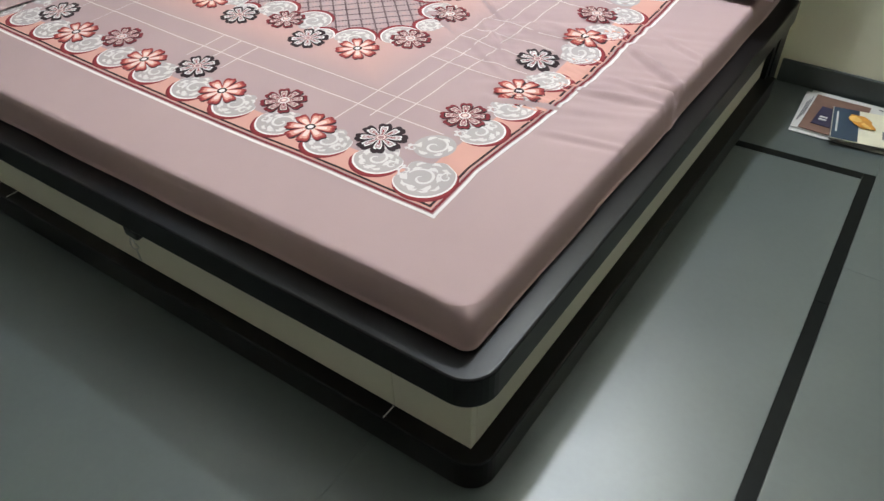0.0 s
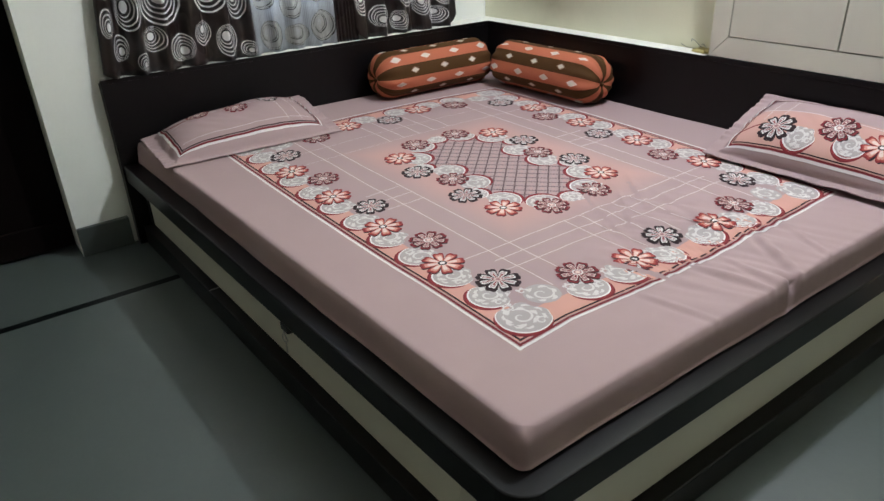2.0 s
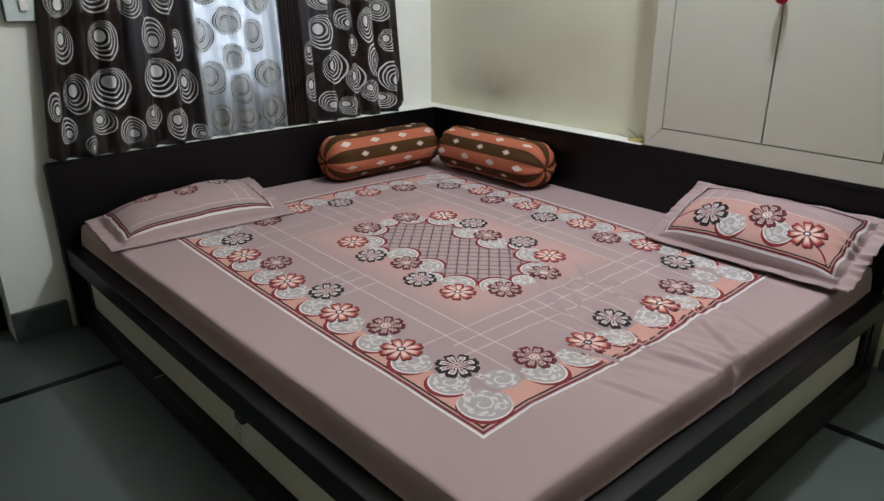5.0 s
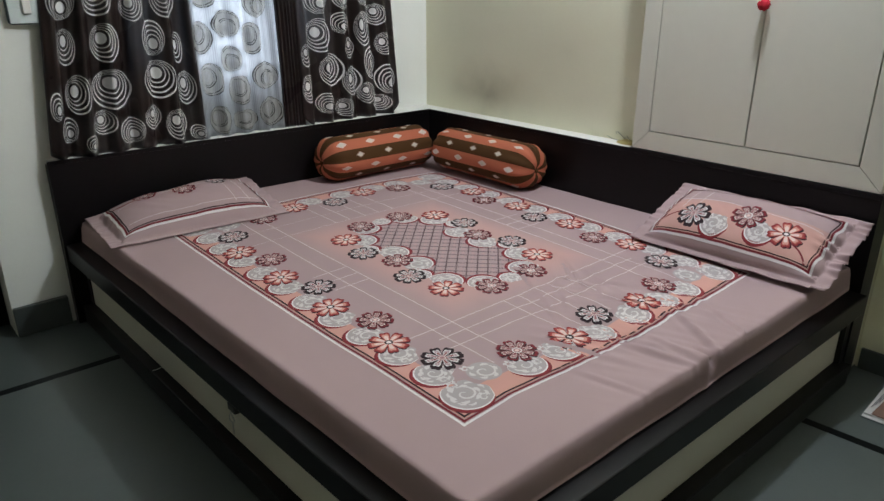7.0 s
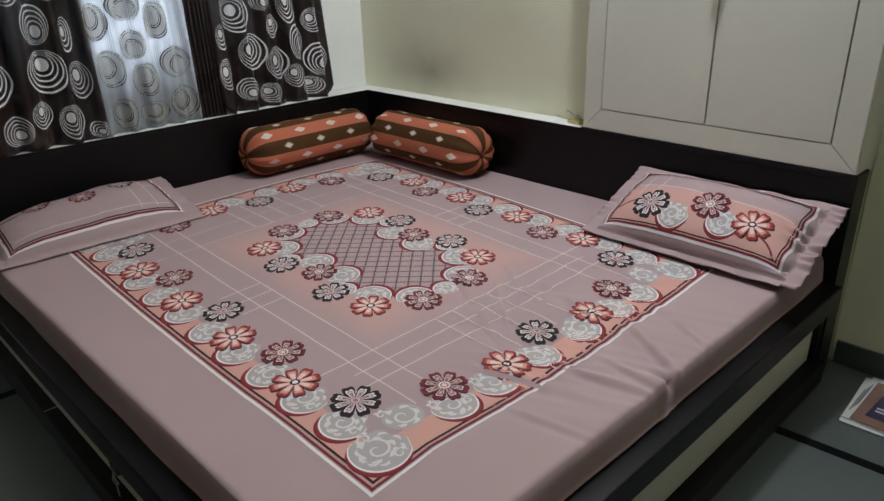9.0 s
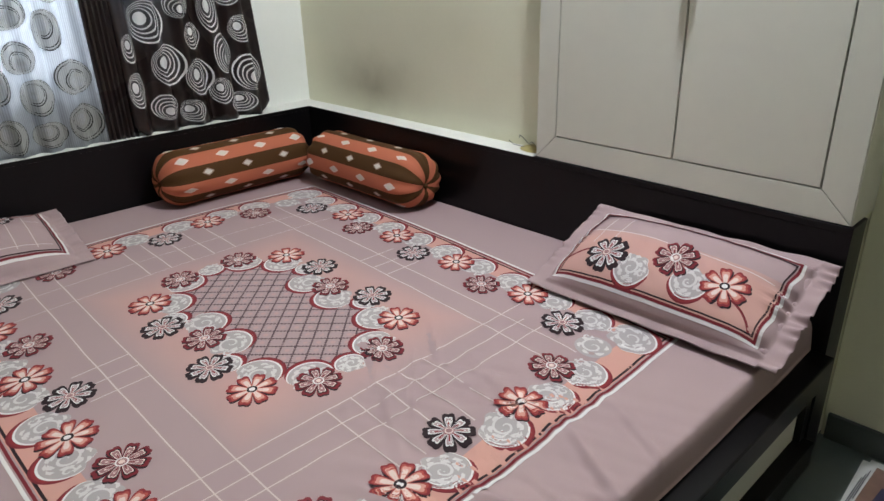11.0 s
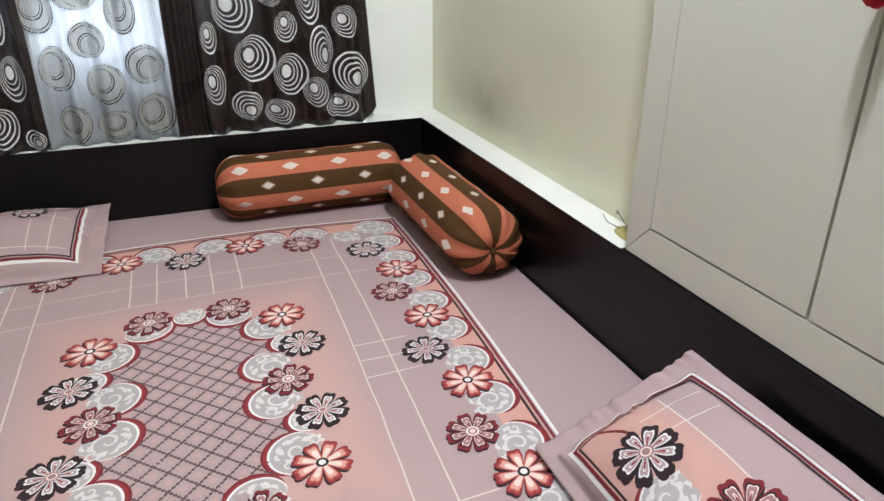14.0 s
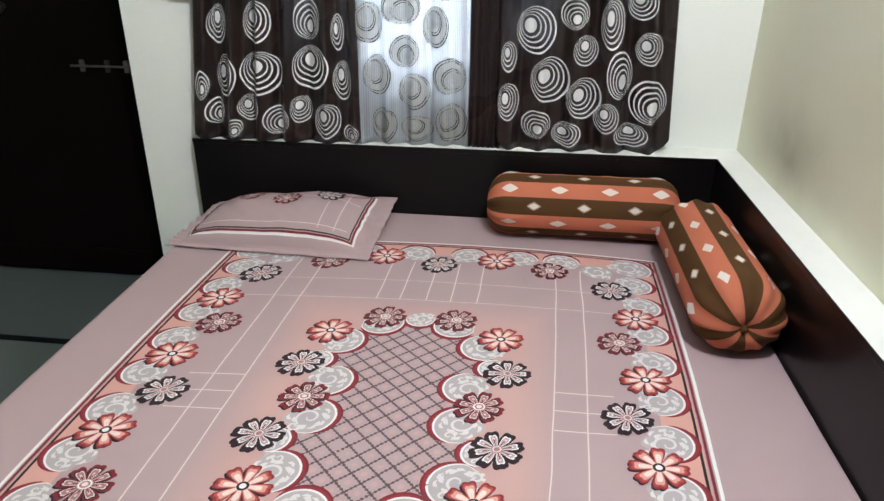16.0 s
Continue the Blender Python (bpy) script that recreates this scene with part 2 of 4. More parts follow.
# ---- mesh helpers ----
def mesh_object(name, verts, faces, mats, indices=None, smooth=False, parent=None, label=""):
    me = bpy.data.meshes.new(name)
    me.from_pydata([tuple(v) for v in verts], [], faces)
    for m in mats if isinstance(mats, (list, tuple)) else [mats]:
        me.materials.append(m)
    if indices is not None:
        me.polygons.foreach_set("material_index", indices)
    if smooth:
        me.polygons.foreach_set("use_smooth", [True] * len(me.polygons))
    me.update()
    ob = new(name, me)
    if parent:
        ob.parent = parent
        ob.matrix_parent_inverse = base_of(parent).inverted()
    if label:
        ob["label"] = label
    return ob


def base_of(ob):
    m = ob.matrix_basis.copy()
    if ob.parent:
        m = base_of(ob.parent) @ ob.matrix_parent_inverse @ m
    return m


def part(name, bm, mat, parent, label="", smooth=False):
    """Links a bmesh as one mesh object under a thing or a part."""
    bm.normal_update()
    me = bpy.data.meshes.new(name)
    bm.to_mesh(me)
    bm.free()
    for m in mat if isinstance(mat, (list, tuple)) else [mat]:
        me.materials.append(m)
    if smooth:
        me.polygons.foreach_set("use_smooth", [True] * len(me.polygons))
    ob = new(name, me)
    if parent:
        ob.parent = parent
        ob.matrix_parent_inverse = base_of(parent).inverted()
    if label:
        ob["label"] = label
    return ob


def base(name, place, label, category, group="", kind=""):
    ob = new(name)
    ob.location = place
    return tagged(ob, label, category, group, kind)


def box(x0, x1, y0, y1, z0, z1, bevel=0.0, segments=2, bm=None):
    own = bm or bmesh.new()
    made = bmesh.ops.create_cube(own, size=1)["verts"]
    for v in made:
        v.co = Vector((x0 + (v.co.x + 0.5) * (x1 - x0), y0 + (v.co.y + 0.5) * (y1 - y0), z0 + (v.co.z + 0.5) * (z1 - z0)))
    if bevel:
        edges = {e for v in made for e in v.link_edges}
        bmesh.ops.bevel(own, geom=list(edges), offset=bevel, segments=segments, profile=0.5, affect="EDGES")
    return own


def corner_box(x0, x1, y0, y1, z0, z1, radius, bevel=0.004):
    """A slab whose corner at (x1, y0) is rounded in plan."""
    bm = bmesh.new()
    pts = [(x0, y1), (x0, y0)]
    pts += [(x1 - radius + radius * math.sin(a), y0 + radius - radius * math.cos(a)) for a in np.linspace(0, math.pi / 2, 9)]
    pts += [(x1, y1)]
    low = [bm.verts.new((x, y, z0)) for x, y in pts]
    face = bm.faces.new(low)
    out = bmesh.ops.extrude_face_region(bm, geom=[face])["geom"]
    for v in out:
        if isinstance(v, bmesh.types.BMVert):
            v.co.z = z1
    bmesh.ops.recalc_face_normals(bm, faces=bm.faces)
    rim = [e for e in bm.edges if abs(e.verts[0].co.z - e.verts[1].co.z) < 1e-6]
    bmesh.ops.bevel(bm, geom=rim, offset=bevel, segments=2, profile=0.5, affect="EDGES")
    return bm


def tube(points, radius, sides=8, bm=None):
    """A round bar along a line of points."""
    own = bm or bmesh.new()
    pts = [Vector(p) for p in points]
    rings = []
    for i, p in enumerate(pts):
        way = (pts[min(i + 1, len(pts) - 1)] - pts[max(i - 1, 0)]).normalized()
        side = way.cross(Vector((0.31, 0.2, 0.93))).normalized()
        up = way.cross(side)
        rings.append([own.verts.new(p + radius * (math.cos(a) * side + math.sin(a) * up)) for a in np.linspace(0, 2 * math.pi, sides, endpoint=False)])
    for a, b in zip(rings, rings[1:]):
        for k in range(sides):
            own.faces.new((a[k], a[(k + 1) % sides], b[(k + 1) % sides], b[k]))
    own.faces.new(rings[0][::-1])
    own.faces.new(rings[-1])
    return own


class Print:
    """Flat printed shapes laid on a surface: surf(u, v, lift) gives the place."""

    def __init__(self, surf, mats, step=0.0002, fine=0.0):
        self.surf, self.mats, self.step, self.fine = surf, mats, step, fine
        self.verts, self.faces, self.index = [], [], []

    def add(self, pts, layer):
        first = len(self.verts)
        self.verts += [self.surf(u, v, 0.0008 + layer * self.step) for u, v in pts]
        return first

    def fan(self, centre, pts, mat, layer):
        """A star-shaped patch; cut into rings where the surface bends."""
        reach = max(math.hypot(p[0] - centre[0], p[1] - centre[1]) for p in pts)
        rings = int(reach / self.fine) if self.fine else 0
        if rings > 1:
            for k in range(1, rings):
                inner, outer = k / rings, (k + 1) / rings
                self.strip(*([(centre[0] + (u - centre[0]) * q, centre[1] + (v - centre[1]) * q) for u, v in pts] for q in (outer, inner)), mat, layer, closed=True)
            pts = [(centre[0] + (u - centre[0]) / rings, centre[1] + (v - centre[1]) / rings) for u, v in pts]
        first, n = self.add([centre, *pts], layer), len(pts)
        for k in range(n):
            self.faces.append((first, first + 1 + k, first + 1 + (k + 1) % n))
            self.index.append(self.mats.index(mat))

    def strip(self, left, right, mat, layer, closed=False):
        n = len(left)
        first = self.add([*left, *right], layer)
        for k in range(n if closed else n - 1):
            j = (k + 1) % n
            self.faces.append((first + k, first + j, first + n + j, first + n + k))
            self.index.append(self.mats.index(mat))

    def disc(self, u, v, r, mat, layer, n=24, rv=None):
        self.fan((u, v), [(u + r * math.cos(a), v + (rv or r) * math.sin(a)) for a in np.linspace(0, 2 * math.pi, n, endpoint=False)], mat, layer)

    def line(self, a, b, width, mat, layer, wobble=0.0):
        a, b = np.array(a, float), np.array(b, float)
        length = np.linalg.norm(b - a)
        n = max(2, int(length / 0.008) + 1)
        side = np.array([-(b - a)[1], (b - a)[0]]) / length * width / 2
        mid = [a + (b - a) * k / (n - 1) for k in range(n)]
        if wobble:
            mid = [p + side / width * 2 * wobble * noise.noise((p[0] * 9, p[1] * 9, 3.0)) for p in mid]
        self.strip([tuple(p + side) for p in mid], [tuple(p - side) for p in mid], mat, layer)

    def path(self, mid, widths, mat, layer):
        mid = [np.array(p, float) for p in mid]
        left, right = [], []
        for k, p in enumerate(mid):
            way = mid[min(k + 1, len(mid) - 1)] - mid[max(k - 1, 0)]
            way = way / (np.linalg.norm(way) + 1e-9)
            side = np.array([-way[1], way[0]]) * widths[k] / 2
            left.append(tuple(p + side))
            right.append(tuple(p - side))
        self.strip(left, right, mat, layer)

    def rect(self, u0, u1, v0, v1, mat, layer, cell=0.012):
        nu, nv = max(1, int((u1 - u0) / cell)), max(1, int((v1 - v0) / cell))
        us, vs = np.linspace(u0, u1, nu + 1), np.linspace(v0, v1, nv + 1)
        for a, b in zip(vs, vs[1:]):
            self.strip([(u, b) for u in us], [(u, a) for u in us], mat, layer)

    def done(self, name, parent, label=""):
        return mesh_object(name, self.verts, self.faces, self.mats, self.index, parent=parent, label=label)


def petals(r, count, turn, valley, notch, power=4.5, squash=1.0, width=1.0, n=None):
    """Outline of a flower: rounded petals with a small notch at each tip."""
    pts = []
    for k in range(n or count * 12):
        a = 2 * math.pi * k / (n or count * 12)
        s = ((a * count / (2 * math.pi)) % 1.0) * 2 - 1
        s = min(1.0, abs(s) / width)
        d = valley + (1 - valley) * (1 - s**power) ** 0.5
        d *= 1 - notch * math.exp(-((s / 0.22) ** 2))
        pts.append((r * d * math.cos(a + turn), r * d * math.sin(a + turn) * squash))
    return pts


FLOWER_MATS = [M_BLACK, M_MAROON, M_CRIMSON, M_RED, M_ORANGE, M_PALE, M_WHITE, M_PLUM, M_MAUVE, M_ROSE]


def flower(pr, u, v, r, kind, turn, layer=6, drop=(0.005, -0.003)):
    """One printed flower of eight petals: red, black or plum, with a dark shadow printed under it."""
    def shape(mat, scale, valley, notch, lay, width=1.0, shift=(0, 0)):
        pr.fan((u + shift[0], v + shift[1]), [(u + shift[0] + x, v + shift[1] + y) for x, y in petals(r * scale, 8, turn, valley, notch, width=width)], mat, layer + lay)

    k = r / 0.05
    drop = (drop[0] * k, drop[1] * k)
    shape(M_BLACK, 0.99, 0.32, 0.05, 0, 0.93, drop)
    if kind == "red":
        shape(M_CRIMSON, 1.02, 0.32, 0.06, 1, 0.93)
        shape(M_RED, 0.92, 0.34, 0.08, 2, 0.84)
        shape(M_ORANGE, 0.82, 0.30, 0.05, 3, 0.74)
        shape(M_PALE, 0.66, 0.26, 0.0, 4, 0.58)
        shape(M_ORANGE, 0.52, 0.24, 0.0, 5, 0.16)
        pr.disc(u, v, r * 0.21, M_BLACK, layer + 6, 16)
        pr.disc(u, v, r * 0.12, M_WHITE, layer + 7, 12)
    elif kind == "black":
        shape(M_BLACK, 1.02, 0.32, 0.06, 1, 0.93)
        shape(M_WHITE, 0.81, 0.28, 0.08, 2, 0.74)
        shape(M_MAUVE, 0.74, 0.26, 0.06, 3, 0.58)
        shape(M_WHITE, 0.62, 0.24, 0.0, 4, 0.34)
        shape(M_CRIMSON, 0.58, 0.20, 0.0, 5, 0.22)
        pr.disc(u, v, r * 0.22, M_PLUM, layer + 6, 16)
        pr.disc(u, v, r * 0.17, M_PALE, layer + 7, 14)
        pr.disc(u, v, r * 0.12, M_PLUM, layer + 8, 10)
    else:
        shape(M_MAROON, 1.02, 0.32, 0.06, 1, 0.93)
        shape(M_BLACK, 0.86, 0.32, 0.06, 2, 0.84)
        shape(M_PALE, 0.80, 0.28, 0.06, 3, 0.70)
        shape(M_PLUM, 0.75, 0.26, 0.04, 4, 0.60)
        shape(M_PALE, 0.60, 0.24, 0.0, 5, 0.28)
        shape(M_MAROON, 0.56, 0.20, 0.0, 6, 0.19)
        pr.disc(u, v, r * 0.24, M_WHITE, layer + 7, 16)
        pr.disc(u, v, r * 0.18, M_PLUM, layer + 8, 14)
        pr.disc(u, v, r * 0.11, M_PALE, layer + 9, 10)


def curl(pr, u, v, r, turn, hand, mat, layer, width=0.0036, leaves=5):
    """A scroll: a thin stroke that winds inwards, with leaves on its outer side."""
    mid, widths = [], []
    for k in range(26):
        s = k / 25
        a = turn + hand * s * 7.2
        d = r * (1 - 0.86 * s)
        mid.append((u + d * math.cos(a), v + d * math.sin(a)))
        widths.append(width * (0.5 + 0.85 * math.sin(math.pi * min(1, 0.15 + s * 0.9))))
    pr.path(mid, widths, mat, layer)
    for j in range(leaves):
        a = turn + hand * (0.3 + 1.05 * j)
        w = a + hand * 0.75
        p = (u + r * 0.90 * math.cos(a), v + r * 0.90 * math.sin(a))
        reach = r * (0.62 + 0.10 * (j % 2))
        pr.path([(p[0] + q * reach * math.cos(w + hand * q * 0.9), p[1] + q * reach * math.sin(w + hand * q * 0.9)) for q in (0, 0.25, 0.5, 0.75, 1)], [0.0010, width * 2.0, width * 2.6, width * 1.6, 0.0006], mat, layer)


def lobe(pr, u, v, r, out, shade=0.0, rim=0.0095):
    """One scallop: a grey lobe of white scrolls with a crimson rim on its outer side, ragged on the inner side."""
    a = math.atan2(out[1], out[0])
    h = 1 if (u * 37 + v * 53) % 1 > 0.5 else -1

    def ragged(d, size):
        pts = []
        for t in np.linspace(-math.pi, math.pi, 48, endpoint=False):
            k = max(0.0, min(1.0, (abs(t) - 1.5) / 0.7))
            q = size * (1 - k * (0.20 + 0.10 * math.sin(5 * t * h + u * 30)))
            pts.append((u + d * math.cos(a) + q * math.cos(a + t), v + d * math.sin(a) + q * math.sin(a + t)))
        return pts

    def layer_of(d, size, mat, lay):
        pr.fan((u + d * math.cos(a), v + d * math.sin(a)), ragged(d, size), mat, lay + shade * 0.2)

    layer_of(rim, r + 0.002, M_MAROON, 2)
    layer_of(rim * 0.6, r + 0.001, M_CRIMSON, 2.6)
    layer_of(0.0, r, M_WHITE, 3.2)
    layer_of(-0.0022, r - 0.0024, M_GREY, 3.8)
    top = 5.2

    def spot(d, t):
        return u + d * r * math.cos(a + t), v + d * r * math.sin(a + t)

    curl(pr, *spot(0.10, 1.2 * h), r * 0.50, a + 2.4 * h, h, M_SCROLL, top, 0.0042, 6)
    curl(pr, *spot(0.66, -1.25 * h), r * 0.24, a - 2.2 * h, -h, M_SCROLL, top, 0.0032, 3)
    curl(pr, *spot(0.70, 2.3 * h), r * 0.24, a + 0.4 * h, h, M_SCROLL, top, 0.0032, 3)
    for t in (-2.6, -1.9, -0.55, 0.0, 0.55, 1.1, 1.65, 2.9):
        p, w = spot(0.62, t * h), a + (t + 0.5) * h
        pr.path([(p[0] + q * r * 0.34 * math.cos(w + 1.1 * q * h), p[1] + q * r * 0.34 * math.sin(w + 1.1 * q * h)) for q in (0, 0.3, 0.65, 1)], [0.001, 0.0078, 0.0064, 0.0006], M_SCROLL, top)


# ---- the room ----
# East and south walls are unseen; set far out to weaken bounced light.
X_END, Y_END, TOP = 4.3, -4.0, 2.95
DOOR_Y = -2.045
SLANT = -0.049  # the window wall runs a little out of square


def setting(name, bm, mat, label, category, smooth=False):
    return tagged(part(name, bm, mat, None, label, smooth), label, category, kind="structure")


def slanted(bm):
    for v in bm.verts:
        v.co.x += SLANT * v.co.y
    return bm


floor = setting("floor", box(-0.3, X_END + 0.15, Y_END - 0.15, 0.3, -0.12, -0.006), M_JOINT, "polished grey-green stone floor with black border strips", "floor")
setting("ceiling", box(-0.3, X_END + 0.15, Y_END - 0.15, 0.3, TOP, TOP + 0.12), M_CEILING, "plain off-white painted ceiling", "ceiling")

# The window wall, pierced for the window, and beyond it the recess with the door.
W_Y0, W_Y1, W_Z0, W_Z1 = -1.64, -0.40, 0.80, 2.02
bm = box(-0.22, 0, W_Y1, 0.0, 0, TOP)
box(-0.22, 0, DOOR_Y, W_Y0, 0, TOP, bm=bm)
box(-0.22, 0, W_Y0, W_Y1, 0, W_Z0, bm=bm)
box(-0.22, 0, W_Y0, W_Y1, W_Z1, TOP, bm=bm)
setting("wall_west", slanted(bm), M_WALL_WHITE, "white painted wall with a curtained window", "wall")
bm = box(-0.12, 0.1, Y_END, -3.02, 0, TOP)
box(-0.12, 0.1, -3.02, DOOR_Y - 0.001, 2.08, TOP, bm=bm)
setting("wall_west_beyond_door", bm, M_WALL_WHITE, "white painted wall round a dark door", "wall")
setting("wall_north", box(-0.22, 2.180, -0.014, 0.2, 0, TOP), M_WALL_CREAM, "cream painted wall with a grey rub mark", "wall")
setting("wall_north_recess", box(2.184, X_END, 0.046, 0.3, 0, TOP), M_WALL_CREAM, "cream painted wall behind the end of the cupboard", "wall")
# Unseen walls, added to close the room and coloured dark to dim it.
setting("wall_east", box(X_END, X_END + 0.15, Y_END, 0.3, 0, TOP), M_WALL_UNSEEN, "unseen closing wall, coloured dark to dim the room", "wall")
setting("wall_south", box(-0.22, X_END + 0.15, Y_END - 0.15, Y_END, 0, TOP), M_WALL_UNSEEN, "unseen closing wall, coloured dark to dim the room", "wall")

for name, args in (("baseboard", (0.085, 0.114, DOOR_Y + 0.001, -1.862, 0.0, 0.112)), ("baseboard", (2.194, X_END, 0.033, 0.046, 0, 0.075)), ("baseboard", (X_END - 0.014, X_END, Y_END, 0.03, 0, 0.085)), ("baseboard", (0.11, X_END - 0.015, Y_END, Y_END + 0.014, 0, 0.085))):
    setting(name, box(*args, bevel=0.003), M_SKIRT, "grey polished stone skirting along the wall", "baseboard")

# White coping on top of the low boards.
setting("trim", box(-0.01, 0.130, -1.838, -0.0145, 0.612, 0.624, 0.002), M_COPING, "white coping strip under the curtains", "coping")
setting("trim", box(0.1305, 1.313, -0.1045, -0.0145, 0.612, 0.624, 0.002), M_COPING, "white painted ledge along the cream wall", "ledge")

# Window behind the curtains.
win = base("window_1", (-0.12, (W_Y0 + W_Y1) / 2, W_Z0), "white framed window behind the curtains", "window", kind="structure")
bm = box(-0.15, -0.10, W_Y0, W_Y0 + 0.05, W_Z0, W_Z1, 0.004)
box(-0.15, -0.10, W_Y1 - 0.05, W_Y1, W_Z0, W_Z1, 0.004, bm=bm)
box(-0.15, -0.10, W_Y0 + 0.051, W_Y1 - 0.051, W_Z0, W_Z0 + 0.05, 0.004, bm=bm)
box(-0.15, -0.10, W_Y0 + 0.051, W_Y1 - 0.051, W_Z1 - 0.05, W_Z1, 0.004, bm=bm)
part("window_frame", slanted(bm), M_FRAME, win)
# Unseen dark blocks, added to narrow the daylight behind the brown curtains.
for y0, y1, z1 in ((W_Y0 + 0.001, -1.49, W_Z1), (-1.41, -1.28, W_Z1), (-0.90, -0.785, W_Z1), (-0.65, W_Y1 - 0.001, W_Z1), (-1.489, -1.411, 0.93), (-0.784, -0.651, 0.96)):
    part("mullion", slanted(box(-0.10, -0.003, y0, y1, W_Z0 + 0.001, z1 - 0.001, 0.004)), M_DOOR, win, "unseen dark block that shapes the window light")
for y0, y1 in ((W_Y0 + 0.051, -1.251), (-1.249, W_Y1 - 0.051)):
    pane = part("pane", slanted(box(-0.128, -0.122, y0, y1, W_Z0 + 0.052, W_Z1 - 0.052)), M_GLASS, win)
    pane.visible_shadow = False
tagged(mesh_object("backdrop", [(-2.5, -5, -1), (-2.5, 3, -1), (-2.5, 3, 4), (-2.5, -5, 4)], [(0, 1, 2, 3)], M_OUTSIDE), "bright hazy daylight outside the window", "backdrop", kind="structure")

# ---- dark door in the recess ----
door = base("door_1", (-0.04, -2.5, 0), "dark brown wooden door with a steel bolt, shut", "door", kind="structure")
part("panel", box(-0.06, -0.02, -3.018, DOOR_Y - 0.002, 0.006, 2.078, 0.003), M_DOOR, door)
# Unseen block behind the door; keeps outside light from leaking through its gaps.
part("door_backing", box(-0.16, -0.061, -3.019, DOOR_Y + 0.03, 0.0, 2.09), M_DOOR, door)
part("bottom_rail", box(-0.019, -0.008, -3.0, -2.09, 0.01, 0.115, 0.004), M_DOOR, door)
part("upper_moulding", box(-0.019, -0.012, -2.9, -2.2, 1.35, 1.40, 0.003), M_DOOR, door)
bolt = part("bolt", tube([(-0.008, y, 0.833) for y in np.linspace(-2.335, -2.105, 6)], 0.0045), M_DULL_STEEL, door, "dull steel bolt", smooth=True)
for y in (-2.295, -2.200, -2.128):
    bm = box(-0.019, -0.010, y - 0.009, y + 0.009, 0.812, 0.854, 0.002)
    bmesh.ops.create_uvsphere(bm, u_segments=8, v_segments=5, radius=0.004, matrix=Matrix.Translation((-0.009, y, 0.848)))
    bmesh.ops.create_uvsphere(bm, u_segments=8, v_segments=5, radius=0.004, matrix=Matrix.Translation((-0.009, y, 0.818)))
    part("bracket", bm, M_DARK_STEEL if y == -2.200 else M_DULL_STEEL, bolt)
bm = bmesh.new()
bmesh.ops.create_uvsphere(bm, u_segments=14, v_segments=9, radius=0.022, matrix=Matrix.Translation((0.01, -2.55, 1.03)))
part("knob", tube([(-0.02, -2.55, 1.03), (-0.005, -2.55, 1.03)], 0.01, bm=bm), M_DARK_STEEL, door, smooth=True)

# ---- wall cupboard ----
cup = base("wall_cupboard", (1.7, -0.015, 0.66), "putty-coloured built-in wall cupboard with two closed doors", "cupboard")
C_X0, C_X1, C_Z0, C_Z1 = 1.324, 2.184, 0.629, 2.0
D_X0, D_XM, D_X1, D_Z0, D_Z1 = 1.390, 1.757, 2.113, 0.698, 1.93


def mitred(points, y0, y1):
    bm = bmesh.new()
    face = bm.faces.new([bm.verts.new((x, y1, z)) for x, z in points])
    out = bmesh.ops.extrude_face_region(bm, geom=[face])["geom"]
    for v in out:
        if isinstance(v, bmesh.types.BMVert):
            v.co.y = y0
    bmesh.ops.recalc_face_normals(bm, faces=bm.faces)
    bmesh.ops.bevel(bm, geom=list(bm.edges), offset=0.0007, segments=1, affect="EDGES")
    return bm


g = 0.0009
for pts in (
    [(C_X0 + g, C_Z0), (C_X1 - g, C_Z0), (D_X1 - g, D_Z0 - g), (D_X0 + g, D_Z0 - g)],
    [(C_X0, C_Z0 + g), (D_X0, D_Z0 + g), (D_X0, D_Z1 - g), (C_X0, C_Z1 - g)],
    [(C_X1, C_Z0 + g), (C_X1, C_Z1 - g), (D_X1, D_Z1 - g), (D_X1, D_Z0 + g)],
    [(C_X0 + g, C_Z1), (D_X0 + g, D_Z1), (D_X1 - g, D_Z1), (C_X1 - g, C_Z1)],
):
    part("frame_rail", mitred(pts, -0.102, -0.001), M_CUPBOARD, cup)
# Carcass coloured near-black to paint in the shade of the door gaps.
part("carcass", box(C_X0 + 0.004, C_X1 - 0.003, -0.030, -0.0005, C_Z0 + 0.004, C_Z1 - 0.004), M_GAP_SHADE, cup)
for x0, x1 in ((D_X0 + 0.004, D_XM - 0.0025), (D_XM + 0.0025, D_X1 - 0.004)):
    part("door", box(x0, x1, -0.1025, -0.0825, D_Z0 + 0.003, D_Z1 - 0.002, 0.0008, 1), M_CUPBOARD, cup)
part("side_panel", box(2.1845, 2.1865, -0.100, 0.045, 0.629, C_Z1), M_CUPBOARD, cup)

# Red wool ball hanging between the doors.
pom = base("pom_pom", (D_XM, -0.12, 1.15), "red wool pom-pom hanging on a cord from the cupboard doors", "pom-pom")
bm = bmesh.new()
rng = random.Random(4)
bmesh.ops.create_icosphere(bm, subdivisions=3, radius=0.0185, matrix=Matrix.Translation((D_XM + 0.001, -0.123, 1.147)))
for v in bm.verts:
    c = Vector((D_XM + 0.001, -0.123, 1.147))
    v.co = c + (v.co - c) * (1 + rng.uniform(-0.16, 0.1))
part("ball", bm, M_WOOL, pom, smooth=True)
part("cord", tube([(D_XM + 0.004, -0.121, 1.16), (D_XM + 0.002, -0.113, 1.21), (D_XM, -0.103, 1.27)], 0.0016, 6), M_WOOL, pom, smooth=True)

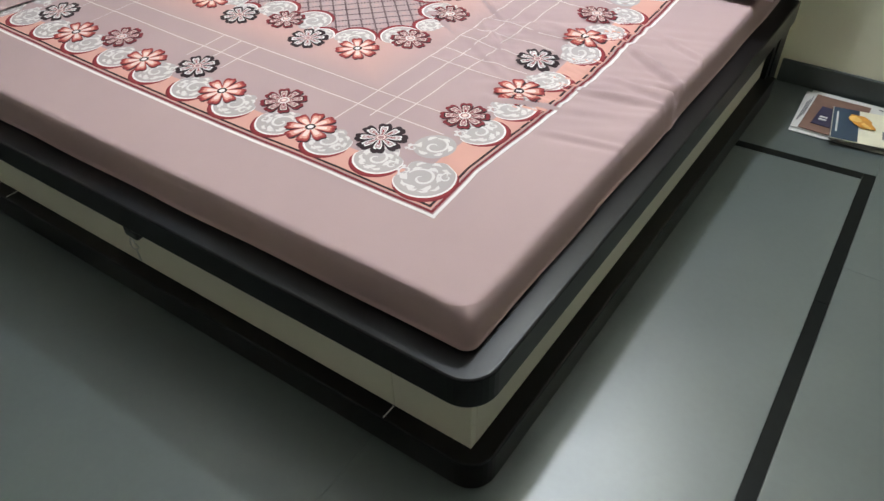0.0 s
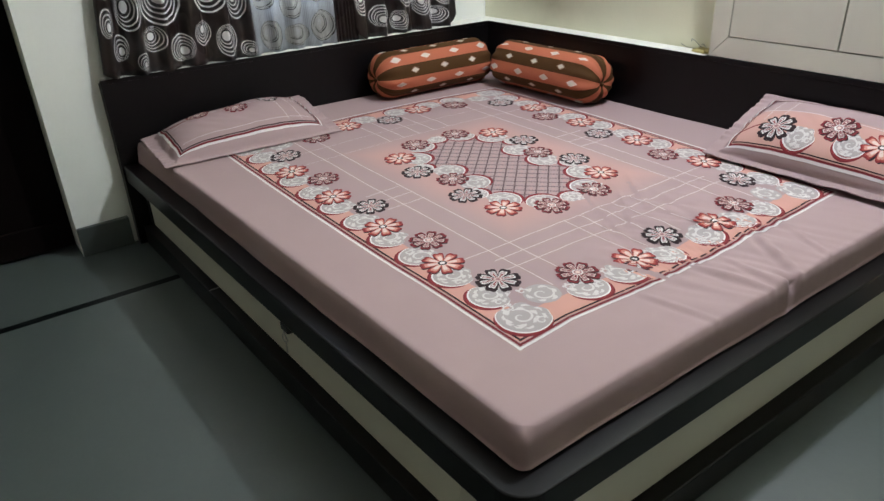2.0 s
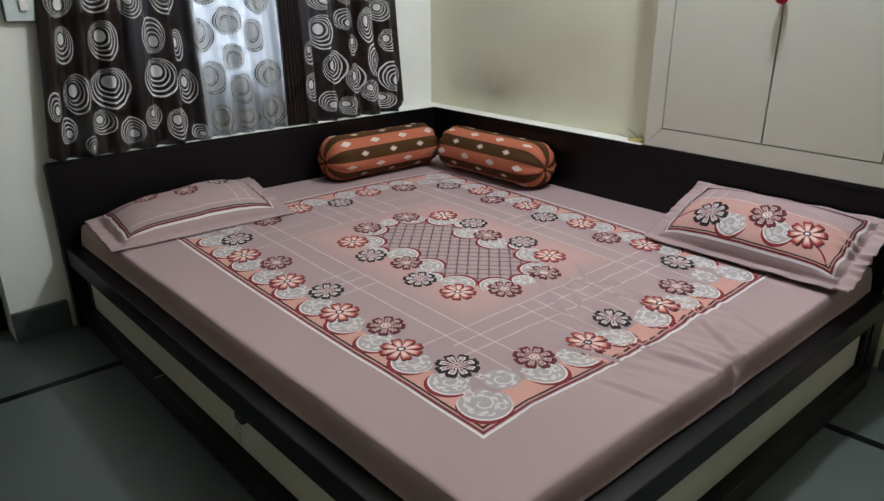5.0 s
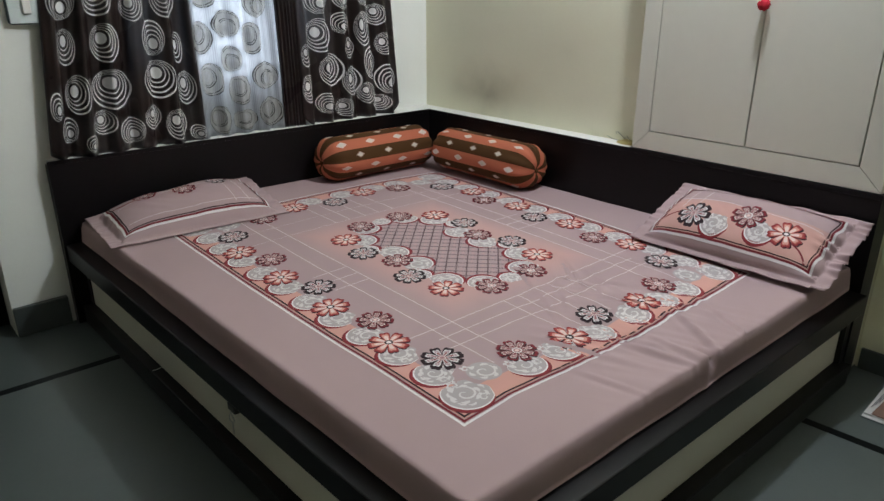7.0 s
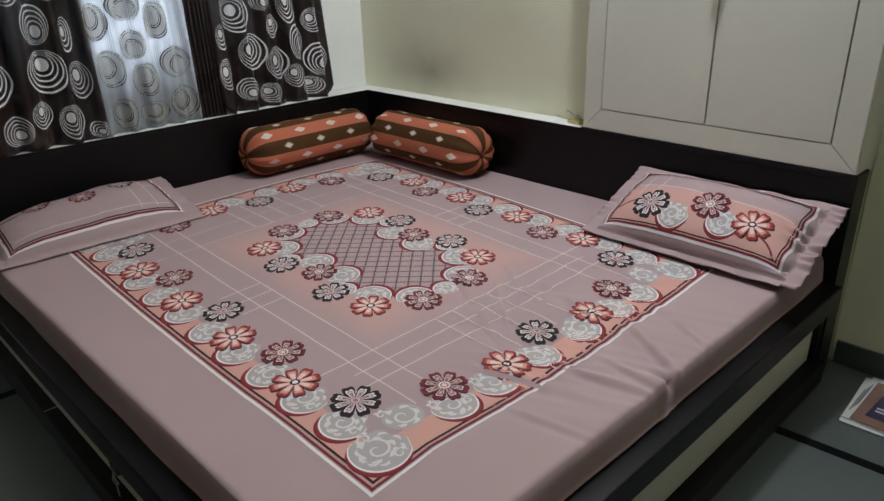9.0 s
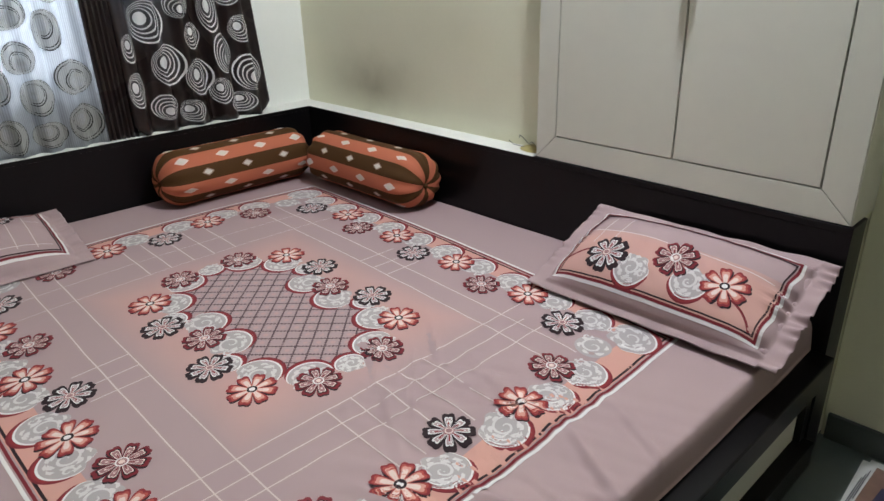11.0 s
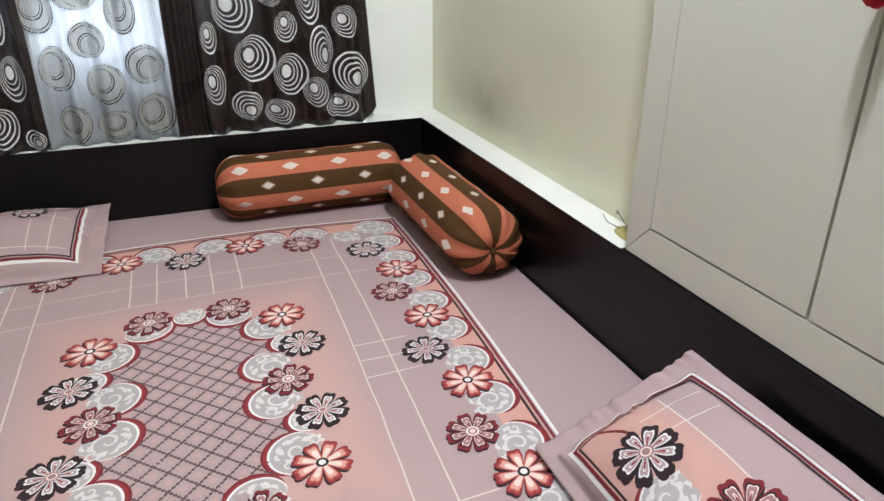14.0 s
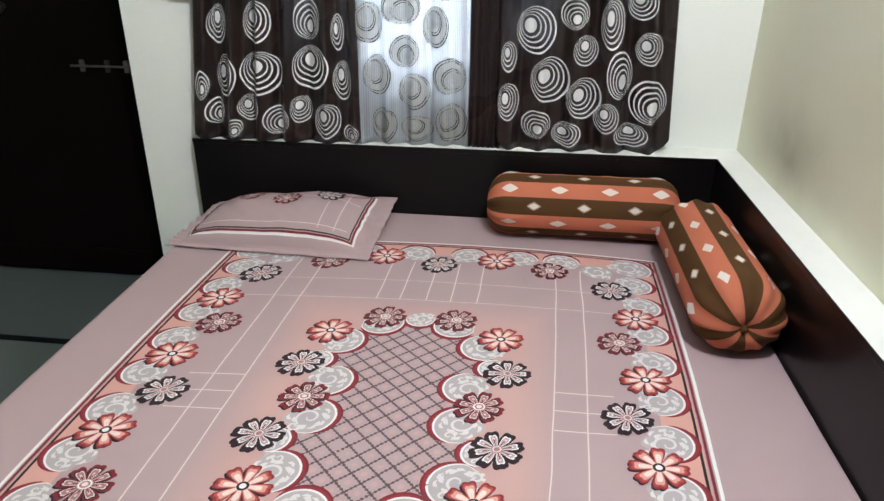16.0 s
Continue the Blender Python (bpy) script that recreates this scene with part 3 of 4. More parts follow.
# ---- bed frame ----
def view_skew(x, y):
    """Skews the bed's front and foot a little to fit the camera's views."""
    front, foot = max(0.0, (-0.107 - y) / 1.65), max(0.0, (x - 0.133) / 2.07)
    return x + 0.004 * foot * (y + 1.76), y + 0.027 * front * (x - 2.2)


def skewed(bm):
    for v in bm.verts:
        v.co.x, v.co.y = view_skew(v.co.x, v.co.y)
    return bm


bed = base("bed", (1.1, -0.9, 0), "low dark laminate platform bed with two boards and cream panels", "bed")
part("headboard", box(0.02, 0.132, -1.845, -0.107, 0.0, 0.611, 0.001), M_DARKWOOD, bed)
part("side_board", box(0.02, 2.192, -0.106, -0.015, 0.0, 0.611, 0.001), M_DARKWOOD, bed)
part("headboard_edge", box(0.1305, 0.1335, -1.846, -0.1075, 0.611, 0.626, 0.001), M_DARKWOOD, bed)
part("side_board_edge", box(0.13, 1.3145, -0.1075, -0.1048, 0.611, 0.626, 0.001), M_DARKWOOD, bed)
part("side_board_cap", box(1.315, 2.193, -0.1075, -0.015, 0.6115, 0.627, 0.001), M_DARKWOOD, bed)
part("platform", skewed(corner_box(0.133, 2.206, -1.781, -0.107, 0.250, 0.316, 0.055)), M_DARKWOOD, bed)
part("plinth", skewed(corner_box(0.150, 2.204, -1.768, -0.107, 0.0, 0.076, 0.05)), M_DARKWOOD, bed)
P_Y = -1.733
part("side_panel", skewed(box(0.166, 2.0005, P_Y, P_Y + 0.016, 0.0765, 0.249, 0.001)), M_CREAM_PANEL, bed, "cream laminate side panel")
part("side_panel", skewed(box(2.002, 2.164, P_Y, P_Y + 0.016, 0.0765, 0.249, 0.001)), M_CREAM_PANEL, bed, "cream laminate side panel")
part("foot_panel", skewed(box(2.147, 2.1645, P_Y + 0.0165, -0.14, 0.0765, 0.249, 0.001)), M_CREAM_PANEL, bed, "cream laminate foot panel")
part("panel_post", skewed(box(0.133, 0.165, P_Y - 0.003, P_Y + 0.03, 0.0765, 0.249)), M_DARKWOOD, bed)
part("panel_post", skewed(box(2.14, 2.18, -0.139, -0.108, 0.0765, 0.249)), M_DARKWOOD, bed)
for x in (2.0, 0.80):
    part("plinth_joint", skewed(box(x - 0.0012, x + 0.0012, -1.764, P_Y - 0.001, 0.074, 0.0766)), M_COPING, bed, "thin pale joint in the plinth")
L_X, L_Y = 1.395, -1.803
lock = part("lock", box(L_X - 0.02, L_X + 0.02, L_Y, L_Y + 0.036, 0.228, 0.2495, 0.004), M_DARK_STEEL, bed, "small dark drawer lock with key")
ring = [(L_X + 0.005 + 0.012 * math.cos(a), L_Y - 0.0015 - 0.002 * math.sin(a * 2), 0.217 + 0.014 * math.sin(a)) for a in np.linspace(0, 2 * math.pi, 15)]
part("key_ring", tube(ring, 0.0016, 6), M_STEEL, lock, smooth=True)
part("key", box(L_X + 0.005, L_X + 0.010, L_Y - 0.003, L_Y - 0.0005, 0.172, 0.206, 0.001), M_STEEL, lock)

# ---- mattress in its printed sheet ----
MX0, MX1, MY0, MY1, MZ0, MZ1 = 0.135, 2.150, -1.722, -0.1085, 0.3165, 0.393


# Creases near the foot of the bed: place, length, width, height and lean.
CREASES = [(2.07, -0.865, 0.10, 0.016, 0.014, -0.50), (2.06, -1.035, 0.11, 0.014, 0.010, 0.25), (1.85, -0.815, 0.16, 0.020, 0.008, -0.30), (1.68, -0.92, 0.10, 0.018, 0.006, -0.80), (1.73, -1.02, 0.09, 0.018, 0.006, -0.60), (1.62, -0.80, 0.10, 0.018, 0.006, -0.70), (2.09, -0.98, 0.08, 0.012, 0.009, -0.15), (1.93, -1.15, 0.13, 0.020, 0.006, 0.30), (2.08, -1.22, 0.09, 0.012, 0.006, 0.20), (1.56, -0.93, 0.08, 0.016, 0.005, -0.70), (1.97, -0.70, 0.14, 0.020, 0.006, -0.20), (2.11, -0.76, 0.07, 0.012, 0.010, -0.55)]


def wrinkle(x, y):
    """Height of the sheet's top above its flat level."""
    h = 0.0016 * noise.noise((x * 2.3, y * 2.3, 0.4)) + 0.0007 * noise.noise((x * 7, y * 7, 2.0))
    near = max(0.0, min(1.0, (x - 1.45) / 0.35)) * math.exp(-(((y + 0.90) / 0.26) ** 2))
    s = (y + 0.90) * 3.2 + (x - 2.08) * -1.4
    h += near * 0.010 * noise.noise((s * 4.0, (x + y) * 2.2, 7.0)) + near * 0.0045 * noise.noise((s * 11.0, (x + y) * 5.0, 3.0))
    h -= 0.008 * math.exp(-(((x - 2.14) / 0.06) ** 2) - ((y + 0.925) / 0.05) ** 2)
    h -= 0.020 * math.exp(-(((x - 2.145) / 0.028) ** 2) - ((y + 0.932 - 0.3 * (x - 2.14)) / 0.013) ** 2)
    h += 0.009 * math.exp(-(((x - 2.13) / 0.035) ** 2) - ((y + 0.968) / 0.016) ** 2)
    for cx, cy, length, width, tall, lean in CREASES:
        width, tall = width * 0.72, tall * 0.62
        d = (y - cy) - lean * (x - cx)
        e = math.exp(-(((x - cx) / length) ** 2))
        if e > 0.01 and abs(d) < 5 * width:
            h += tall * e * (math.exp(-((d / width) ** 2)) - 0.5 * math.exp(-(((d + 1.7 * width) / width) ** 2)))
    return h


def rounded_sheet():
    r = 0.013
    cx, cy, cz = (MX0 + MX1) / 2, (MY0 + MY1) / 2, (MZ0 + MZ1) / 2
    half = Vector(((MX1 - MX0) / 2, (MY1 - MY0) / 2, (MZ1 - MZ0) / 2))

    def axis(n, h):
        core = np.linspace(-h + r, h - r, n)
        return np.r_[-h + r * (1 - np.cos(np.linspace(0, math.pi / 2, 7)[:-1])) * 1.0, core, h - r * (1 - np.cos(np.linspace(math.pi / 2, 0, 7)[1:]))]

    us, vs = axis(360, half.x), axis(290, half.y)
    verts, faces = [], []

    def placed(p):
        high = (p.z + half.z) / (2 * half.z)
        bend = 0.006 + 0.042 * high
        du, dv = p.x - (half.x - bend), -p.y - (half.y - bend)
        if du > 0 and dv > 0:
            k = max(du, dv) / math.hypot(du, dv)
            p = Vector((half.x - bend + du * k, -(half.y - bend + dv * k), p.z))
        core = Vector((max(-half.x + r, min(half.x - r, p.x)), max(-half.y + r, min(half.y - r, p.y)), min(half.z - r, p.z)))
        d = p - core
        q = core + (d.normalized() * r if d.length > 1e-9 else d)
        x, y, z = q.x + cx, q.y + cy, q.z + cz
        high = (q.z + half.z) / (2 * half.z)
        z += wrinkle(x, y) * max(0.0, high)
        flare = 0.010 * (1 - high) + 0.004 * noise.noise((x * 5, y * 5, z * 9)) * (1 - high * 0.6)
        if q.x > half.x - r:
            x -= 0.012 * math.exp(-(((y + 0.938 + 0.5 * (1 - high) * 0.06) / 0.012) ** 2)) * high
            x += 0.004 * math.exp(-(((y + 0.97) / 0.018) ** 2))
        if abs(q.x) > half.x - r:
            x += flare * (1 if q.x > 0 else -1) * (abs(q.x) - half.x + r) / r
        if abs(q.y) > half.y - r:
            y += flare * (1 if q.y > 0 else -1) * (abs(q.y) - half.y + r) / r
        x, y = view_skew(x, y)
        return (max(MX0, x), min(MY1, y), z)

    top = {}
    for i, u in enumerate(us):
        for j, v in enumerate(vs):
            top[i, j] = len(verts)
            verts.append(placed(Vector((u, v, half.z))))
    nu, nv = len(us), len(vs)
    for i in range(nu - 1):
        for j in range(nv - 1):
            faces.append((top[i, j], top[i + 1, j], top[i + 1, j + 1], top[i, j + 1]))
    rim = [(i, 0) for i in range(nu)] + [(nu - 1, j) for j in range(1, nv)] + [(i, nv - 1) for i in range(nu - 2, -1, -1)] + [(0, j) for j in range(nv - 2, 0, -1)]
    last = [top[k] for k in rim]
    for z in np.linspace(half.z - 0.02, -half.z + 0.004, 5):
        row = []
        for i, j in rim:
            row.append(len(verts))
            verts.append(placed(Vector((us[i], vs[j], z))))
        for k in range(len(rim)):
            n = (k + 1) % len(rim)
            faces.append((last[k], row[k], row[n], last[n]))
        last = row
    faces.append(tuple(last))
    return verts, faces


mattress = base("mattress", (1.09, -0.88, 0.317), "mattress in a mauve-pink cotton sheet with printed flowers", "mattress")
verts, faces = rounded_sheet()
sheet = mesh_object("bed_sheet", verts, faces, M_MAUVE, smooth=True, parent=mattress, label="mauve-pink cotton sheet printed with flowers")

HU, HV = 0.797, 0.624
KU, KV = 0.5625, 0.475


def on_sheet(u, v, lift):
    """The pattern is warped and bowed by a polynomial to fit the camera's views."""
    x = 1.1899 + 1.0073 * u - 0.033 * v + 0.0148 * u * v - 0.0071 * u * u + 0.0375 * v * v + 0.0542 * u * u * v - 0.1172 * u * v * v
    y = -0.9555 - 0.0327 * u + 1.0067 * v - 0.0507 * u * v - 0.0074 * u * u - 0.0064 * v * v - 0.0466 * u * u * v + 0.0201 * u * v * v
    corner_warp = max(0.0, u - 0.56) * max(0.0, -v - 0.47)
    x, y = x + 0.63 * corner_warp, y - 0.25 * corner_warp
    rough = max(0.0, min(1.0, (x - 1.35) / 0.3)) * math.exp(-(((y + 0.9) / 0.45) ** 2))
    return (x, y, MZ1 + wrinkle(x, y) + 0.4 * lift + 0.0001 + 0.0009 * rough)


PRINT_MATS = [M_PILLOW_PEACH, M_FIELD, M_WHITE, M_SCROLL, M_GREY, M_MAROON, M_CRIMSON, M_LATTICE, M_BLACK, M_PEACH, M_ROSE, M_LINE, M_MAUVE]
band = Print(on_sheet, PRINT_MATS)


def frame_line(inset, width, mat, layer):
    """A printed line all round, inset from the pattern's edge."""
    a, b, w = HU - inset, HV - inset, width / 2
    for s in (-1, 1):
        band.line((-a - w, s * b), (a + w, s * b), width, mat, layer, 0.0012)
        band.line((s * a, -b - w), (s * a, b + w), width, mat, layer + 0.25, 0.0012)


for s in (-1, 1):
    band.rect(-HU + 0.018, HU - 0.018, min(s * (HV - 0.018), s * (HV - 0.088)), max(s * (HV - 0.018), s * (HV - 0.088)), M_PEACH, 0)
    band.rect(min(s * (HU - 0.018), s * (HU - 0.088)), max(s * (HU - 0.018), s * (HU - 0.088)), -HV + 0.088, HV - 0.088, M_PEACH, 0)
frame_line(0.003, 0.0065, M_WHITE, 1)
frame_line(0.0122, 0.0058, M_MAROON, 1)
frame_line(0.0235, 0.0056, M_BLACK, 1)
band.done("printed_edge", sheet, "white, maroon and black printed lines on peach")

field = Print(on_sheet, PRINT_MATS)
field.rect(-0.445, 0.445, -0.325, 0.325, M_FIELD, 0)
W_LINE = 0.0029
for s in (-1, 1):
    for v in (0.328, 0.396):
        field.line((-0.67, s * v), (0.66, s * v), W_LINE, M_LINE, 1.5, 0.002)
    for u in (0.432, 0.538):
        field.line((s * u, -0.47), (s * u, 0.47), W_LINE * (1 if s > 0 else 0.6), M_LINE, 1.8, 0.002)
    for v in (-0.132, -0.072, -0.004, 0.058, 0.127):
        field.line((s * 0.43, v), (s * 0.66, v), W_LINE, M_LINE, 1.5, 0.002)
    for u in (-0.068, -0.006, 0.055):
        field.line((u, s * 0.33), (u, s * 0.45), W_LINE, M_LINE, 1.5, 0.002)
field.line((0.485, -0.42), (0.485, 0.42), W_LINE, M_LINE, 1.8, 0.002)
tagged(field.done("printed_check", sheet, "thin pale check lines on rose"), kind="stuff")

def scallop(u, v, *args):
    pr = Print(on_sheet, PRINT_MATS, fine=0.008 if u > 0.3 and abs(v) < 0.4 else 0.02)
    lobe(pr, u, v, *args)
    tagged(pr.done("printed_scallop", sheet, "grey-white scrolled scallop with a maroon rim"), kind="stuff")


for su in (-1, 1):
    for sv in (-1, 1):
        scallop(su * (HU - 0.080), sv * (HV - 0.088), 0.062, (su, sv), 1)
        scallop(su * (HU - 0.190), sv * (HV - 0.090), 0.052, (su * 0.2, sv), 0.5)
        pr = Print(on_sheet, PRINT_MATS)
        pr.disc(su * 0.674, sv * 0.443, 0.043, M_GREY, 4.4)
        curl(pr, su * 0.674, sv * 0.443, 0.030, 2.0 * su, sv, M_SCROLL, 6, 0.0042, 6)
        curl(pr, su * 0.640, sv * 0.470, 0.012, 1.0 * su, -sv, M_SCROLL, 6, 0.0036, 3)
        tagged(pr.done("printed_scroll", sheet, "grey-white printed scroll"), kind="stuff")
        for u in (0.068, 0.207, 0.341, 0.482):
            scallop(su * u, sv * (HV - 0.084), 0.053, (0, sv), u)
        for v in (0.078, 0.225, 0.345):
            scallop(su * (HU - 0.084), sv * v, 0.053, (su, 0), v)

# The lattice in the middle and the scallops round it.
lattice = Print(on_sheet, PRINT_MATS)
HULL = [(-0.315, -0.09), (-0.2, -0.165), (0.2, -0.165), (0.315, -0.09), (0.315, 0.09), (0.2, 0.165), (-0.2, 0.165), (-0.315, 0.09)]
OUTLINE = [(p[0] + (q[0] - p[0]) * k / 10, p[1] + (q[1] - p[1]) * k / 10) for p, q in zip(HULL, HULL[1:] + HULL[:1]) for k in range(10)]
for s0, s1 in zip(np.linspace(0, 1, 9), np.linspace(0, 1, 9)[1:]):
    lattice.strip([(x * s0, y * s0) for x, y in OUTLINE], [(x * s1, y * s1) for x, y in OUTLINE], M_MAUVE, 1, closed=True)


def clipped(a, b):
    """The stretch of the line a to b that lies inside the lattice's hull."""
    t0, t1 = 0.0, 1.0
    for p, q in zip(HULL, HULL[1:] + HULL[:1]):
        n = (-(q[1] - p[1]), q[0] - p[0])
        da = n[0] * (a[0] - p[0]) + n[1] * (a[1] - p[1])
        db = n[0] * (b[0] - p[0]) + n[1] * (b[1] - p[1])
        if da < 0 and db < 0:
            return None
        if da * db < 0:
            t = da / (da - db)
            t0, t1 = (max(t0, t), t1) if da < 0 else (t0, min(t1, t))
    if t1 - t0 < 0.01:
        return None
    return [(a[0] + (b[0] - a[0]) * t, a[1] + (b[1] - a[1]) * t) for t in (t0, t1)]


for k in range(-16, 17):
    for s in (-1, 1):
        c = k * 0.047
        ends = clipped((c - 0.5, s * -0.5), (c + 0.5, s * 0.5))
        if ends:
            lattice.line(*ends, 0.0026, M_LATTICE, 1.7 + 0.1 * s)
            a, b = np.array(ends[0]), np.array(ends[1])
            length = np.linalg.norm(b - a)
            way = (b - a) / length
            for q in np.arange(0.004, length - 0.004, 0.0088):
                lattice.path([a + way * q, a + way * (q + 0.0022), a + way * (q + 0.0046)], [0.004, 0.0072, 0.004], M_LATTICE, 2.0 + 0.1 * s)
for i in range(-9, 9):
    for j in range(-9, 9):
        p, q = (i + 0.5) * 0.047, (j + 0.5) * 0.047
        u, v = (p + q) / 2, (p - q) / 2
        if abs(u) < 0.30 and abs(v) < 0.15 and abs(u) + 1.4 * abs(v) < 0.42:
            lattice.disc(u, v, 0.0065, M_ROSE, 1.3, 10)
for su in (-1, 1):
    scallop(su * 0.335, 0.0, 0.036, (-su, 0), 0)
    for sv in (-1, 1):
        scallop(su * 0.310, sv * 0.088, 0.052, (-su, -sv * 0.4), 1)
        scallop(su * 0.222, sv * 0.166, 0.054, (-su * 0.3, -sv), 0.8)
        scallop(su * 0.138, sv * 0.196, 0.036, (0, -sv), 0.2)
        scallop(su * 0.062, sv * 0.150, 0.055, (-su * 0.2, -sv), 0.5 + 0.2 * su)
tagged(lattice.done("printed_lattice", sheet, "dark lattice lines on a mauve medallion"), kind="stuff")

rng = random.Random(11)
PLACES = []
for su in (-1, 1):
    PLACES += [(su * 0.647, 0, "black", 0.044)]
    for sv in (-1, 1):
        PLACES += [(su * KU, sv * KV, "black", 0.046), (su * 0.413, sv * 0.523, "red", 0.047), (su * 0.287, sv * 0.475, "plum", 0.044), (su * 0.139, sv * 0.520, "red", 0.047)]
        PLACES += [(su * 0.653, sv * 0.312, "plum", 0.045), (su * 0.691, sv * 0.160, "red", 0.047)]
        PLACES += [(su * 0.339, sv * 0.087, "plum", 0.044), (su * 0.263, sv * 0.201, "red", 0.046), (su * 0.1235, sv * 0.2265, "black", 0.044)]
for sv in (-1, 1):
    PLACES += [(0, sv * 0.473, "black", 0.044), (0, sv * 0.179, "plum", 0.044)]
for u, v, kind, r in PLACES:
    pr = Print(on_sheet, FLOWER_MATS, fine=0.009 if u > 0.3 and abs(v) < 0.4 else 0.02)
    flower(pr, u, v, r * 1.17, kind, rng.uniform(0, 0.7), 6)
    pr.done("printed_flower", sheet, {"red": "red-orange printed flower", "black": "black and white printed flower", "plum": "maroon and mauve printed flower"}[kind])


# ---- pillows ----
def pillow(name, front_a, front_b, back_a, back_b, thick, label, kinds, seed, flip=1):
    """A pillow in a flanged, printed case; the four corners are those of the flange."""
    fa, fb, ba, bb = (Vector(p) for p in (front_a, front_b, back_a, back_b))
    up = (fb - fa).cross(ba - fa).normalized()
    long, deep = (fb - fa).length, (ba - fa).length
    fu, fv = 1 - 2 * 0.042 / long, 1 - 2 * 0.022 / deep

    def at(u, v, side, lift=0.0):
        flat = fa.lerp(fb, (u + 1) / 2).lerp(ba.lerp(bb, (u + 1) / 2), (v + 1) / 2)
        a, b = min(1.0, abs(u) / fu), min(1.0, abs(v) / fv)
        puff = ((1 - a**3.2) * (1 - b**2.6)) ** 0.62
        puff *= 1 + 0.10 * noise.noise((u * 1.7 + seed, v * 1.5, seed)) + 0.05 * noise.noise((u * 5, v * 3, seed + 3.0)) + 0.035 * noise.noise((u * 9 + v * 5, v * 2.5, seed + 6.0))
        edge = max(0.0, (abs(u) - fu) / (1 - fu), (abs(v) - fv) / (1 - fv))
        ruffle = edge * (1.0 if u > 0 and flip > 0 else 0.35) * ((0.008 * math.sin(v * 15 + seed + 2 * math.sin(v * 5)) + 0.006 * math.sin(v * 34 + 3 * math.sin(v * 6 + seed))) * (abs(u) > fu) + 0.003 * math.sin(u * 15 + seed * 2) * (abs(v) > fv))
        crease = (0.010 if u > 0 and flip > 0 else 0.004) * (1 - min(1.0, edge)) * math.exp(-((1 - a) / 0.12) ** 2) * math.sin(v * 22 + 2 * math.sin(v * 7)) * (1 if puff > 0 else 0)
        share = 0.72 if side > 0 else -0.28
        return flat + up * (share * thick * puff + ruffle + crease * side + side * 0.0012 + lift)

    thing = base(name, (fa + fb + ba + bb) / 4, label, "pillow", group="pillows on the bed")
    verts, faces = [], []
    nu, nv = 150, 90
    us = np.linspace(-1, 1, nu)
    vs = np.linspace(-1, 1, nv)
    for side in (1, -1):
        first = len(verts)
        verts += [at(u, v, side) for u in us for v in vs]
        for i in range(nu - 1):
            for j in range(nv - 1):
                q = [first + i * nv + j, first + (i + 1) * nv + j, first + (i + 1) * nv + j + 1, first + i * nv + j + 1]
                faces.append(tuple(q if side > 0 else q[::-1]))
    rim = [(i, 0) for i in range(nu)] + [(nu - 1, j) for j in range(1, nv)] + [(i, nv - 1) for i in range(nu - 2, -1, -1)] + [(0, j) for j in range(nv - 2, 0, -1)]
    for k, (i, j) in enumerate(rim):
        i2, j2 = rim[(k + 1) % len(rim)]
        a, b = i * nv + j, i2 * nv + j2
        faces.append((a, a + nu * nv, b + nu * nv, b))
    case = mesh_object("pillowcase", verts, faces, M_MAUVE, smooth=True, parent=thing, label="mauve-pink flanged pillowcase")

    hu, hv = fu * 0.955 * long / 2, fv * 0.90 * deep / 2

    def surf(u, v, lift):
        return at(u / (long / 2), flip * v / (deep / 2), 1, lift * 0.7 + 0.0008)

    pr = Print(surf, PRINT_MATS, fine=0.008)
    if flip > 0:
        pr.rect(-hu + 0.012, hu - 0.012, -hv + 0.012, hv * 0.30, M_PILLOW_PEACH, 0, 0.007)

    def edge_line(inset, width, mat, layer):
        a, b, w = hu - inset, hv - inset, width / 2
        for s in (-1, 1):
            pr.line((-a - w, s * b), (a + w, s * b), width, mat, layer)
            pr.line((s * a, -b - w), (s * a, b + w), width, mat, layer + 0.2)

    edge_line(0.004, 0.0062, M_WHITE, 1)
    edge_line(0.0108, 0.0052, M_MAROON, 1)
    edge_line(0.018, 0.0036, M_BLACK, 1)
    for v in (hv * 0.30,) if flip > 0 else ():
        mid = [(-hu + 0.03 + (2 * hu - 0.06) * q, v - (v - hv * 0.1) * q * q * 0.5) for q in np.linspace(0, 1, 60)]
        pr.path(mid, [0.0024] * 60, M_LINE, 1.4)
    for u in (-hu + 0.06, -hu + 0.11) if flip > 0 else (hu - 0.07, hu - 0.12):
        pr.line((u, -hv * (0.1 if flip > 0 else 0.9)), (u, hv - 0.03), 0.0024, M_LINE, 1.6)
    if flip < 0:
        for v in (-hv * 0.25, hv * 0.72):
            pr.line((-hu + 0.03, v), (hu - 0.03, v), 0.0024, M_LINE, 1.4)
    tagged(pr.done("printed_panel", case, "peach printed panel edged with white, maroon and black"), kind="stuff")
    for u, v in ((-0.22, -0.50), (0.31, -0.40)) if flip > 0 else ():
        pr = Print(surf, PRINT_MATS, fine=0.008)
        lobe(pr, u * hu, v * hv, 0.045, (0.0, -1), u, 0.008)
        tagged(pr.done("printed_scallop", case, "grey-white scrolled scallop with a maroon rim"), kind="stuff")
    pr = Print(surf, PRINT_MATS, fine=0.008)
    pr.path([(hu * (0.64 + 0.26 * q), -hv * (0.45 + 0.15 * q + 0.25 * q**3)) for q in np.linspace(0, 1, 12)], [0.005] * 12, M_MAROON, 2)
    pr.path([(-hu * (0.62 + 0.32 * q), -hv * (0.32 + 0.25 * q - 0.12 * math.sin(3.1 * q))) for q in np.linspace(0, 1, 10)], [0.006] * 10, M_MAROON, 2)
